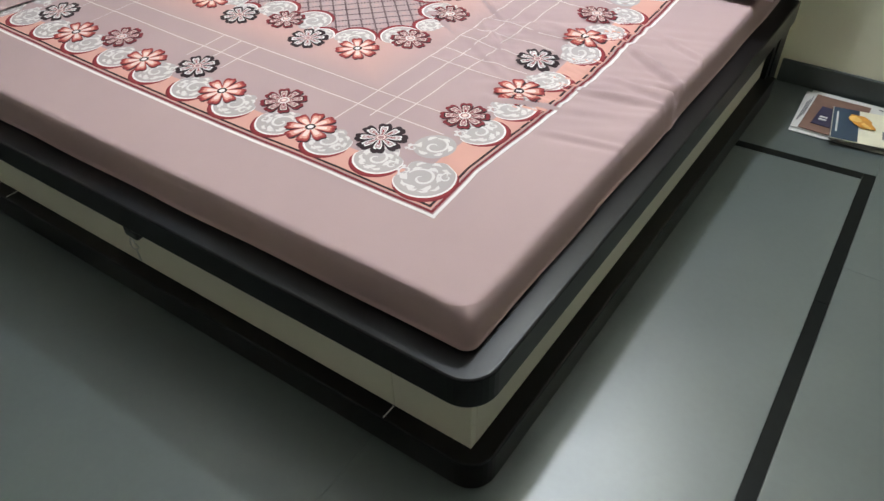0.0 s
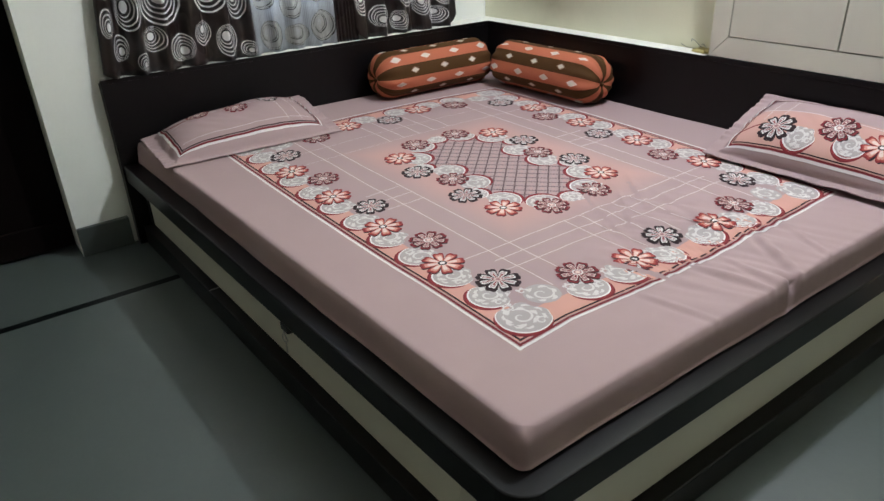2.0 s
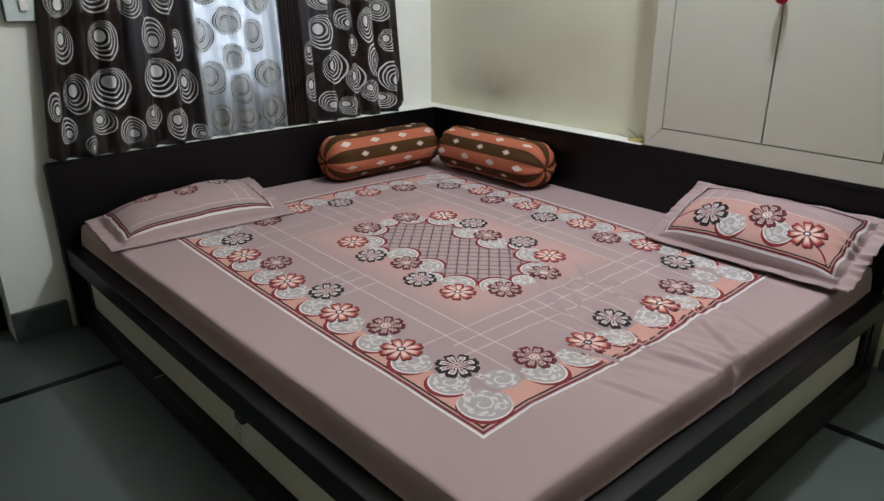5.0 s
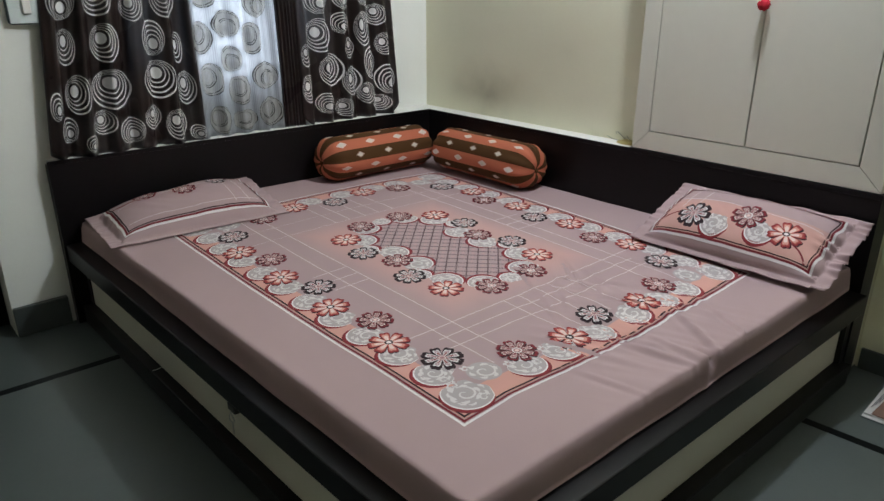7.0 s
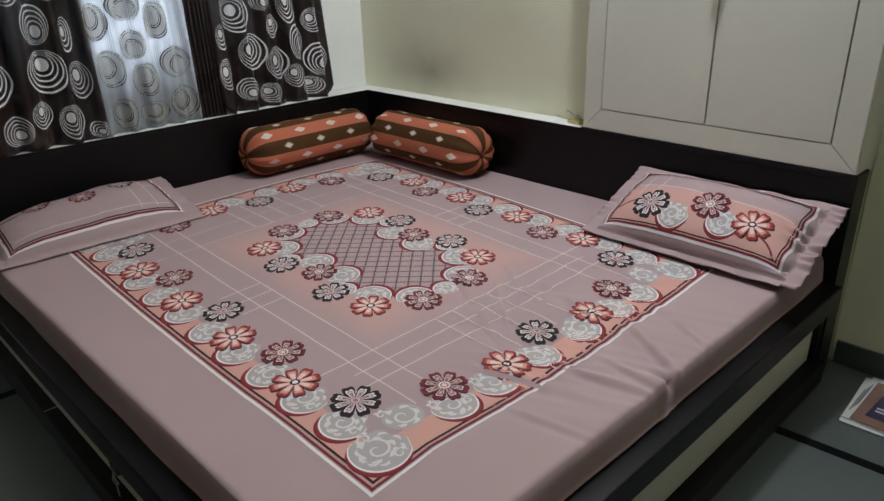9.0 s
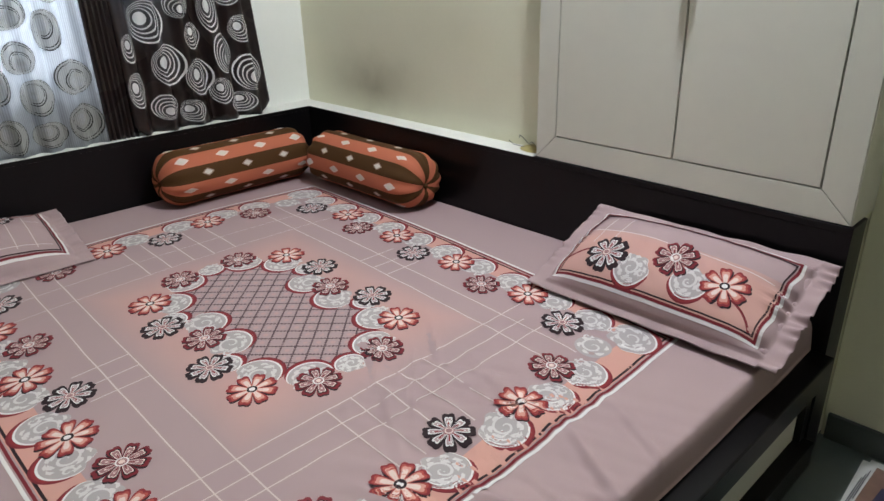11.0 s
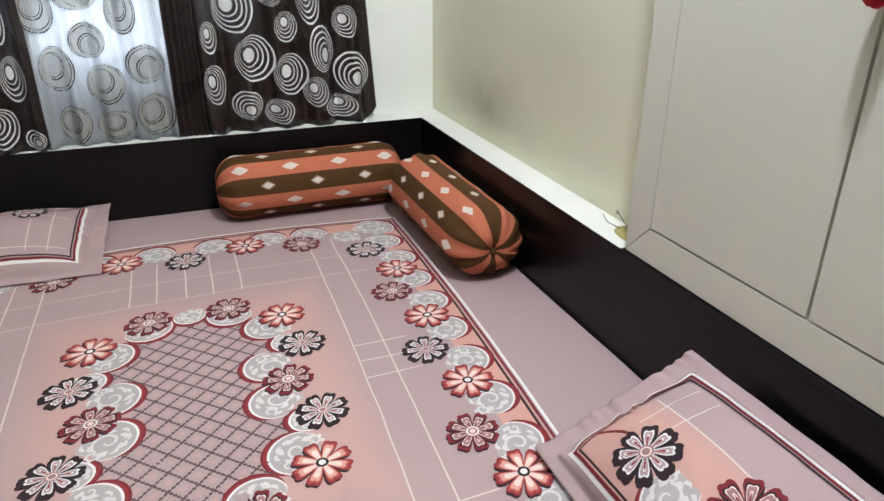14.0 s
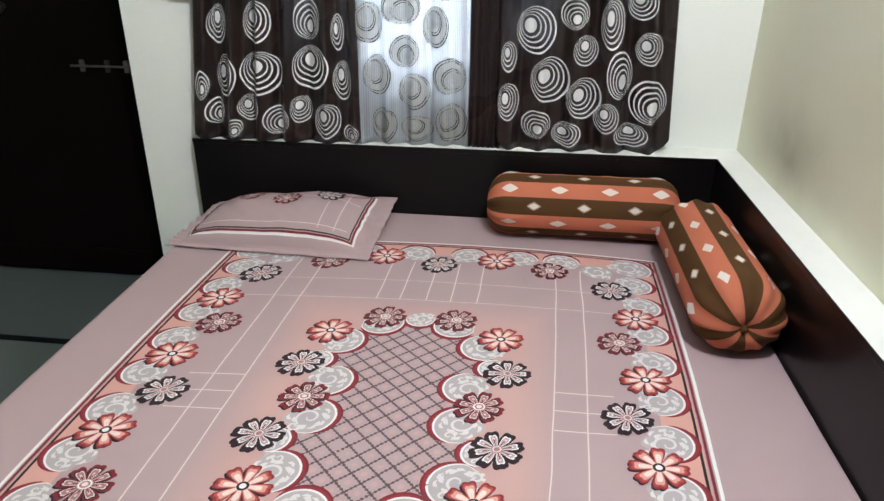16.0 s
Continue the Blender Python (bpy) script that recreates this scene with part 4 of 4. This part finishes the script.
    tagged(pr.done("printed_stem", case, "maroon printed stems"), kind="stuff")
    for u, v, r, kind in kinds:
        pr = Print(surf, FLOWER_MATS, fine=0.008)
        flower(pr, u * hu, v * hv, r, kind, 0.2 + u, 6)
        pr.done("printed_flower", case, {"red": "red-orange printed flower", "black": "black and white printed flower", "plum": "maroon and mauve printed flower"}[kind])
    return thing


pillow("pillow", (1.560, -0.420, 0.403), (2.196, -0.428, 0.412), (1.574, -0.126, 0.542), (2.192, -0.126, 0.545), 0.092,
       "mauve-pink printed pillow leaning on the dark side board", [(-0.54, -0.33, 0.054, "black"), (0.08, -0.02, 0.052, "plum"), (0.58, -0.26, 0.052, "red")], 1.3)
pillow("pillow", (0.520, -1.785, 0.399), (0.545, -1.148, 0.399), (0.158, -1.766, 0.408), (0.158, -1.128, 0.457), 0.106,
       "mauve-pink printed pillow lying against the dark headboard", [(-0.50, -0.40, 0.042, "plum"), (0.0, -0.15, 0.043, "plum"), (0.50, -0.42, 0.043, "black")], 4.1, -1)


# ---- bolsters ----
def bolster(start, end, radius, turn, seed):
    """A striped bolster with gathered ends; stripes run along it and meet at each end."""
    a, b = Vector(start), Vector(end)
    way = (b - a).normalized()
    side = way.cross(Vector((0, 0, 1))).normalized()
    up = side.cross(way)
    length, count = (b - a).length, 12
    nt, ns = count * 6, 44
    cap = 0.085

    def spot(s, ang, lift=0.0):
        d = min(s, length - s)
        q = max(0.0, 1 - d / cap)
        r = radius * (max(0.0, 1 - q**2.6)) ** 0.5
        inset = 0.018 * max(0.0, 1 - r / (radius * 0.35)) if r < radius * 0.35 else 0.0
        near = max(0.0, 1 - d / 0.14)
        r *= 1 + near * 0.065 * math.cos(ang * count + 0.6) + 0.012 * noise.noise((s * 6, math.cos(ang), math.sin(ang) + seed))
        r += lift
        along = s + (inset if s < length / 2 else -inset)
        flat = 0.80 if math.sin(ang) < 0 else 1.0
        return a + way * along + side * (r * math.cos(ang)) + up * (r * math.sin(ang) * flat)

    ss = length * (1 - np.cos(np.linspace(0, math.pi, ns))) / 2
    thing = base("bolster", (a + b) / 2 - Vector((0, 0, radius)), "round bolster with orange and brown stripes and pale diamonds, ends gathered", "bolster", group="bolsters in the bed corner")
    verts, faces, index = [], [], []
    for s in ss:
        verts += [spot(s, turn + 2 * math.pi * k / nt) for k in range(nt)]
    for i in range(ns - 1):
        for k in range(nt):
            n = (k + 1) % nt
            faces.append((i * nt + k, i * nt + n, (i + 1) * nt + n, (i + 1) * nt + k))
            index.append((k // 6) % 2)
    cover = mesh_object("cover", verts, faces, [M_BROWN_STRIPE, M_ORANGE_STRIPE], index, smooth=True, parent=thing)
    for s in (0.012, length - 0.012):
        bm = bmesh.new()
        bmesh.ops.create_uvsphere(bm, u_segments=10, v_segments=6, radius=0.009, matrix=Matrix.Translation(a + way * s))
        part("end_knot", bm, M_BROWN_STRIPE, thing, smooth=True)
    step = 2 * math.pi / count
    for c in range(count):
        ang = turn + step * (c + 0.5)
        pale, q = c % 2 == 1, 1.15 if c % 2 else 1.0
        for j in range(4 if pale else 3):
            s = length * ((j + 0.5) / 4 if pale else (j + 1.0) / 4)
            w, h = 0.023 * q, step * 0.25
            pts = [(s + w, ang), (s + w * 0.45, ang + h * 0.62), (s, ang + h), (s - w * 0.45, ang + h * 0.62), (s - w, ang), (s - w * 0.45, ang - h * 0.62), (s, ang - h), (s + w * 0.45, ang - h * 0.62)]
            pr = Print(spot, [M_DIAMOND, M_PALE, M_IKAT])
            pr.fan((s, ang), pts, M_PALE if pale else M_IKAT, 1)
            pr.fan((s, ang), [(s + (p - s) * 0.72, ang + (t - ang) * 0.68) for p, t in pts], M_DIAMOND, 2)
            pr.done("woven_diamond", cover)
    return thing


bolster((0.242, -0.825, 0.478), (0.242, -0.222, 0.478), 0.105, 0.10, 2.0)
bolster((0.350, -0.214, 0.481), (0.962, -0.213, 0.481), 0.104, 0.35, 5.0)


# ---- curtains ----
def curtain(name, y0, y1, folds, depth, z0, mat, ring_mat, disc_mat, rings, label, seed, wide=0.0, out=0.046, lean=(0.0, 0.0)):
    """A hanging curtain with soft folds; rings lie on the cloth."""
    thing = base(name, (out, (y0 + y1) / 2, z0), label, "curtain", group="curtains at the window")

    def at(y, z, lift=0.0):
        s = (y - y0) / (y1 - y0)
        phase = s * folds * 2 * math.pi + 1.3 * noise.noise((y * 4, z * 0.8, seed))
        amp = depth * (0.65 + 0.7 * noise.noise((y * 3, seed, 1.0)) + 0.35)
        x = out + amp * math.sin(phase) + 0.3 * amp * math.sin(phase * 2.3 + seed) + 0.004 * noise.noise((y * 9, z * 4, seed))
        x += SLANT * (y + 1.8) * 0.55 - max(0.0, z - 0.63) * 0.035
        tilt = (z - 0.63) * (lean[0] * (1 - s) + lean[1] * s)
        return Vector((max(0.010 + SLANT * y, x) + lift, y + tilt, z))

    nu, nv = max(60, int((y1 - y0) / 0.005)), 60
    verts, faces = [], []
    for i in range(nu + 1):
        for j in range(nv + 1):
            y = y0 + (y1 - y0) * i / nu
            edge = min(i, nu - i) / nu * (y1 - y0)
            low = z0 + wide * max(0.0, 1 - edge / 0.05) ** 2 + 0.004 * noise.noise((y * 8, seed, 0.0))
            verts.append(at(y, low + (2.06 - low) * j / nv))
    for i in range(nu):
        for j in range(nv):
            a = i * (nv + 1) + j
            faces.append((a, a + nv + 1, a + nv + 2, a + 1))
    clothed = mesh_object("cloth", verts, faces, mat, smooth=True, parent=thing)
    solid = clothed.modifiers.new("thickness", "SOLIDIFY")
    solid.thickness, solid.offset = 0.0012, -1
    rng = random.Random(int(seed * 10))
    thin = mat is not M_SATIN
    mats = [ring_mat, disc_mat, M_SHEER_FILL]
    for y, z, a, b in rings:
        pr = Print(lambda u, v, lift: at(min(y1, max(y0, u)), v, lift + 0.0026), mats, fine=0.006)
        turn = rng.choice((2.2, 2.6, 1.9, -1.2, 2.4, -0.9))
        d = (math.cos(turn), math.sin(turn))
        n = 48

        def ring(r, shift, t, lay):
            angs = np.linspace(0, 2 * math.pi, n, endpoint=False)
            outer = [(y + a * (shift * d[0] + r * math.cos(q)), z + b * (shift * d[1] + r * math.sin(q))) for q in angs]
            k = t * 0.62
            inner = [(y + a * ((shift + k) * d[0] + (r - t) * math.cos(q)), z + b * ((shift + k) * d[1] + (r - t) * math.sin(q))) for q in angs]
            pr.strip(outer, inner, ring_mat, lay, closed=True)

        for r, t in ((1.0, 0.045), (0.90, 0.035), (0.62, 0.045), (0.53, 0.03)) if thin else ((1.0, 0.062), (0.83, 0.058), (0.66, 0.055), (0.50, 0.05)) if a > 0.03 else ((1.0, 0.085), (0.76, 0.08), (0.54, 0.07)):
            ring(r, 0.62 * (1 - r), t, 0)
        if thin:
            pr.disc(y, z, a * 0.99, M_SHEER_FILL, -0.4, 40, b * 0.99)
        pr.disc(y + a * 0.36 * d[0], z + b * 0.36 * d[1], a * 0.31, disc_mat, 0.5, 22, b * 0.31)
        tagged(pr.done("ring_motif", clothed), kind="stuff")
    return thing


LEFT_RINGS = [(-1.61, 1.01, 0.052, 0.066), (-1.43, 1.02, 0.045, 0.063), (-1.60, 0.85, 0.074, 0.070), (-1.42, 0.87, 0.063, 0.070), (-1.75, 1.00, 0.032, 0.061), (-1.72, 0.84, 0.040, 0.068), (-1.80, 0.81, 0.022, 0.048), (-1.76, 0.72, 0.029, 0.045), (-1.64, 0.735, 0.040, 0.044), (-1.545, 0.695, 0.046, 0.048), (-1.46, 0.735, 0.035, 0.044), (-1.37, 0.70, 0.043, 0.058), (-1.315, 0.83, 0.034, 0.063), (-1.33, 0.98, 0.021, 0.057), (-1.69, 0.67, 0.022, 0.030), (-1.29, 0.66, 0.028, 0.028)]
LEFT_RINGS_HIGH = [(-1.76, 1.15, 0.05, 0.06), (-1.63, 1.16, 0.055, 0.06), (-1.50, 1.13, 0.04, 0.05), (-1.37, 1.15, 0.05, 0.06), (-1.70, 1.29, 0.06, 0.06), (-1.52, 1.28, 0.06, 0.06), (-1.35, 1.30, 0.05, 0.06)]
SHEER_RINGS = [(-1.225, 1.01, 0.045, 0.062), (-1.12, 1.06, 0.062, 0.052), (-1.01, 1.00, 0.041, 0.063), (-1.11, 0.925, 0.047, 0.050), (-1.20, 0.85, 0.046, 0.064), (-0.965, 0.85, 0.055, 0.056), (-1.08, 0.80, 0.051, 0.058), (-1.18, 0.69, 0.043, 0.056), (-1.07, 0.68, 0.054, 0.042), (-0.955, 0.70, 0.054, 0.062), (-1.20, 1.18, 0.05, 0.06), (-0.98, 1.14, 0.05, 0.06), (-1.08, 1.24, 0.05, 0.05)]
RIGHT_RINGS = [(-0.69, 1.00, 0.064, 0.071), (-0.57, 1.05, 0.045, 0.045), (-0.53, 0.94, 0.041, 0.046), (-0.45, 1.02, 0.036, 0.075), (-0.33, 0.95, 0.044, 0.049), (-0.64, 0.85, 0.063, 0.071), (-0.53, 0.795, 0.057, 0.065), (-0.42, 0.87, 0.042, 0.073), (-0.325, 0.79, 0.060, 0.068), (-0.68, 0.71, 0.048, 0.045), (-0.58, 0.68, 0.047, 0.040), (-0.455, 0.735, 0.039, 0.048), (-0.375, 0.68, 0.054, 0.038), (-0.775, 0.92, 0.025, 0.047), (-0.772, 0.78, 0.034, 0.060)]
RIGHT_RINGS_HIGH = [(-0.36, 1.08, 0.045, 0.047), (-0.69, 1.15, 0.06, 0.06), (-0.55, 1.16, 0.05, 0.055), (-0.43, 1.18, 0.05, 0.06), (-0.31, 1.20, 0.045, 0.05), (-0.63, 1.29, 0.06, 0.06), (-0.45, 1.31, 0.055, 0.06)]

curtain("curtain", -1.832, -1.252, 5.5, 0.019, 0.6248, M_SATIN, M_SILVER, M_SILVER_DISC, LEFT_RINGS + LEFT_RINGS_HIGH, "dark brown satin curtain with silver rings, hanging in folds", 1.7, 0.020, 0.128, (0.11, 0.0))
curtain("curtain", -1.285, -0.880, 4.5, 0.014, 0.6248, M_SHEER, M_SHEER_RING, M_SHEER_DISC, SHEER_RINGS, "white sheer curtain with grey rings, lit from behind", 3.1, 0.0, 0.112)
curtain("curtain", -0.900, -0.796, 6.5, 0.007, 0.6248, M_SATIN, M_SILVER, M_SILVER, [], "dark brown curtain edge bunched into tight pleats", 5.3, 0.0, 0.129)
curtain("curtain", -0.812, -0.248, 5.0, 0.020, 0.6248, M_SATIN, M_SILVER, M_SILVER_DISC, RIGHT_RINGS + RIGHT_RINGS_HIGH, "dark brown satin curtain with silver rings, hanging in folds", 7.9, 0.040, 0.129, (0.0, -0.06))

# ---- small things ----
box_thing = base("wall_box", (0.09, -1.81, 1.078), "pale plastic wall box with a dark rounded rim beside the curtain", "wall box")
part("rim", box(0.08, 0.112, -1.868, -1.752, 1.078, 1.246, 0.014, 4), M_TEAL, box_thing)
part("face", box(0.1122, 0.117, -1.864, -1.756, 1.082, 1.242, 0.0022), M_PALE_PLASTIC, box_thing)
part("switch", box(0.1172, 0.125, -1.822, -1.798, 1.112, 1.160, 0.003), M_COPING, box_thing)

# Newspaper with a glossy sheet on top, on the floor.
paper = base("newspaper", (2.46, -0.11, 0), "folded newspaper with a coloured leaflet on the stone floor", "newspaper")


def leaf(corners, z, lift, n=10):
    p = [Vector((*c, 0)) for c in corners]
    bm = bmesh.new()
    grid = []
    for i in range(n + 1):
        for j in range(n + 1):
            q = p[0].lerp(p[1], i / n).lerp(p[3].lerp(p[2], i / n), j / n)
            q.z = z + lift * (0.5 + 0.5 * noise.noise((q.x * 9, q.y * 9, z * 90)))
            grid.append(bm.verts.new(q))
    for i in range(n):
        for j in range(n):
            a = i * (n + 1) + j
            bm.faces.new((grid[a], grid[a + n + 1], grid[a + n + 2], grid[a + 1]))
    out = bmesh.ops.extrude_face_region(bm, geom=list(bm.faces))["geom"]
    for v in out:
        if isinstance(v, bmesh.types.BMVert):
            v.co.z -= 0.0015
    bmesh.ops.recalc_face_normals(bm, faces=bm.faces)
    return bm


def quad(cx, cy, w, h, turn):
    c, s = math.cos(turn), math.sin(turn)
    return [(cx + c * x - s * y, cy + s * x + c * y) for x, y in ((-w / 2, -h / 2), (w / 2, -h / 2), (w / 2, h / 2), (-w / 2, h / 2))]


def patch(x, y, rx, ry, z, turn, seed, n=22):
    """A thin printed patch with an uneven outline."""
    bm = bmesh.new()
    ring_v = []
    for k in range(n):
        a = 2 * math.pi * k / n
        q = 1 + 0.34 * noise.noise((math.cos(a) * 1.6, math.sin(a) * 1.6, seed))
        px, py = rx * q * math.cos(a), ry * q * math.sin(a)
        ring_v.append(bm.verts.new((x + px * math.cos(turn) - py * math.sin(turn), y + px * math.sin(turn) + py * math.cos(turn), z)))
    bm.faces.new(ring_v)
    return bm


part("page", leaf(quad(2.455, -0.122, 0.30, 0.270, 0.05), 0.0025, 0.004), M_PAPER, paper)
part("page", leaf(quad(2.458, -0.118, 0.29, 0.262, -0.01), 0.0065, 0.004), M_PAPER, paper)
part("printed_picture", leaf(quad(2.410, -0.130, 0.155, 0.232, -0.01), 0.0105, 0.003, 6), M_BRICKRED, paper)
part("printed_panel", leaf(quad(2.398, -0.146, 0.075, 0.118, -0.06), 0.0122, 0.003, 5), M_NAVY, paper)
for k in range(2):
    part("text_bar", box(2.371, 2.393, -0.174 + 0.016 * k, -0.166 + 0.016 * k, 0.0146, 0.0150), M_PAPER, paper)
for k in range(3):
    part("text_bar", box(2.317 + 0.004 * k, 2.3195 + 0.004 * k, -0.205 + 0.02 * k, -0.075 + 0.02 * k, 0.0116, 0.0120), M_INK, paper)
part("text_bar", box(2.510, 2.545, -0.018, -0.011, 0.0116, 0.0120), M_INK, paper)
TURN = 0.16


def on_leaflet(x, y):
    return 2.424 + x * math.cos(TURN) - y * math.sin(TURN), -0.276 + x * math.sin(TURN) + y * math.cos(TURN)


leaflet = part("leaflet", leaf(quad(*on_leaflet(0.14, 0.095), 0.28, 0.19, TURN), 0.0225, 0.002), M_BUFF, paper, "cream leaflet with a dark blue and amber picture")
part("leaflet_pages", leaf(quad(*on_leaflet(0.141, 0.096), 0.278, 0.186, TURN), 0.0205, 0.002), M_INK, leaflet, "grey edge of the stacked pages")
part("leaflet_pages", leaf(quad(*on_leaflet(0.139, 0.095), 0.280, 0.188, TURN), 0.0182, 0.002), M_INK, leaflet, "grey edge of the stacked pages")
part("dark_field", leaf(quad(*on_leaflet(0.036, 0.095), 0.070, 0.186, TURN), 0.0236, 0.002, 6), M_BLUE, leaflet)
part("spine_text_bar", leaf(quad(*on_leaflet(0.013, 0.10), 0.005, 0.12, TURN), 0.0247, 0.002, 3), M_PAPER, leaflet)
part("amber_shape", patch(*on_leaflet(0.078, 0.118), 0.044, 0.026, 0.0268, -0.75, 2.0), M_AMBER, leaflet)
part("amber_highlight", patch(*on_leaflet(0.060, 0.130), 0.020, 0.014, 0.0271, -0.5, 5.0), M_CRUST, leaflet)
part("amber_highlight", patch(*on_leaflet(0.090, 0.100), 0.018, 0.008, 0.0271, -0.8, 7.0), M_CRUST, leaflet)
for k, (x, tall) in enumerate(((0.137, 0.046), (0.165, 0.030), (0.185, 0.030), (0.205, 0.046))):
    part("text_bar", leaf(quad(*on_leaflet(x, 0.045 + tall / 2), 0.006, tall, TURN), 0.0236, 0.002, 2), M_INK, leaflet)

# Wire ends and yellowed filler on the ledge by the cupboard.
wire = base("wire_end", (1.235, -0.050, 0.624), "black curled wire ends poking from yellowed filler on the ledge", "wire")
part("strand", tube([(1.265, -0.040, 0.627), (1.235, -0.055, 0.633), (1.205, -0.065, 0.637), (1.180, -0.060, 0.645)], 0.0010, 6), M_WIRE, wire, smooth=True)
part("strand", tube([(1.270, -0.035, 0.627), (1.250, -0.050, 0.645), (1.230, -0.055, 0.663), (1.215, -0.050, 0.665), (1.213, -0.048, 0.655)], 0.0009, 6), M_WIRE, wire, smooth=True)
part("strand", tube([(1.275, -0.035, 0.627), (1.280, -0.050, 0.640), (1.270, -0.058, 0.655), (1.260, -0.055, 0.649)], 0.0009, 6), M_WIRE, wire, smooth=True)
bm = bmesh.new()
bmesh.ops.create_icosphere(bm, subdivisions=3, radius=1, matrix=Matrix.Translation((1.268, -0.042, 0.624)) @ Matrix.Diagonal((0.052, 0.030, 0.014, 1)))
for v in bm.verts:
    v.co += Vector((0, 0, 0.004)) * noise.noise(v.co * 70)
part("filler", bm, M_PUTTY, wire, smooth=True)

# ---- floor stones ----
S_X0, S_X1, S_Y0, S_Y1, S_W = 0.474, 2.541, -2.80, -0.402, 0.032
JOINT = 0.0006


def laid(bm):
    """The border of the floor is not quite square to the walls."""
    for v in bm.verts:
        if -0.5 < v.co.y < -0.3 and v.co.x < 2.7:
            v.co.y += 0.07 * (v.co.x - 2.56)
        v.co.x -= 0.019 * (v.co.y + 0.4) * max(0.0, min(1.0, (v.co.x - 0.5) / 2.05)) * (v.co.x < 2.9)
    return bm


def stones(xs, ys):
    for x0, x1 in zip(xs, xs[1:]):
        for y0, y1 in zip(ys, ys[1:]):
            part("stone_tile", laid(box(x0 + JOINT / 2, x1 - JOINT / 2, y0 + JOINT / 2, y1 - JOINT / 2, -0.02, 0.0)), M_FLOOR, floor)


stones([S_X0 + S_W, 1.955, S_X1], [S_Y0 + S_W, S_Y1])
stones([-0.2, S_X0], [Y_END, -2.55, -1.7, -0.85, 0.0])
stones([S_X1 + S_W, X_END], [Y_END, -3.2, -2.4, -1.6, -0.8, 0.045])
stones([S_X0, 1.2, 1.9, S_X1 + S_W], [S_Y1 + S_W, 0.045])
stones([S_X0, 1.2, 1.9, S_X1 + S_W], [Y_END, S_Y0])
for args in ((S_X0, S_X0 + S_W, S_Y0, S_Y1 + S_W), (S_X1, S_X1 + S_W, S_Y0, -0.946), (S_X1, S_X1 + S_W, -0.946, S_Y1 + S_W), (S_X0 + S_W, S_X1, S_Y0, S_Y0 + S_W), (S_X0 + S_W, S_X1, S_Y1, S_Y1 + S_W)):
    part("border_strip", laid(box(args[0] + 0.0004, args[1] - 0.0004, args[2] + 0.0004, args[3] - 0.0004, -0.02, 0.0003)), M_STRIP, floor, "black stone border strip")
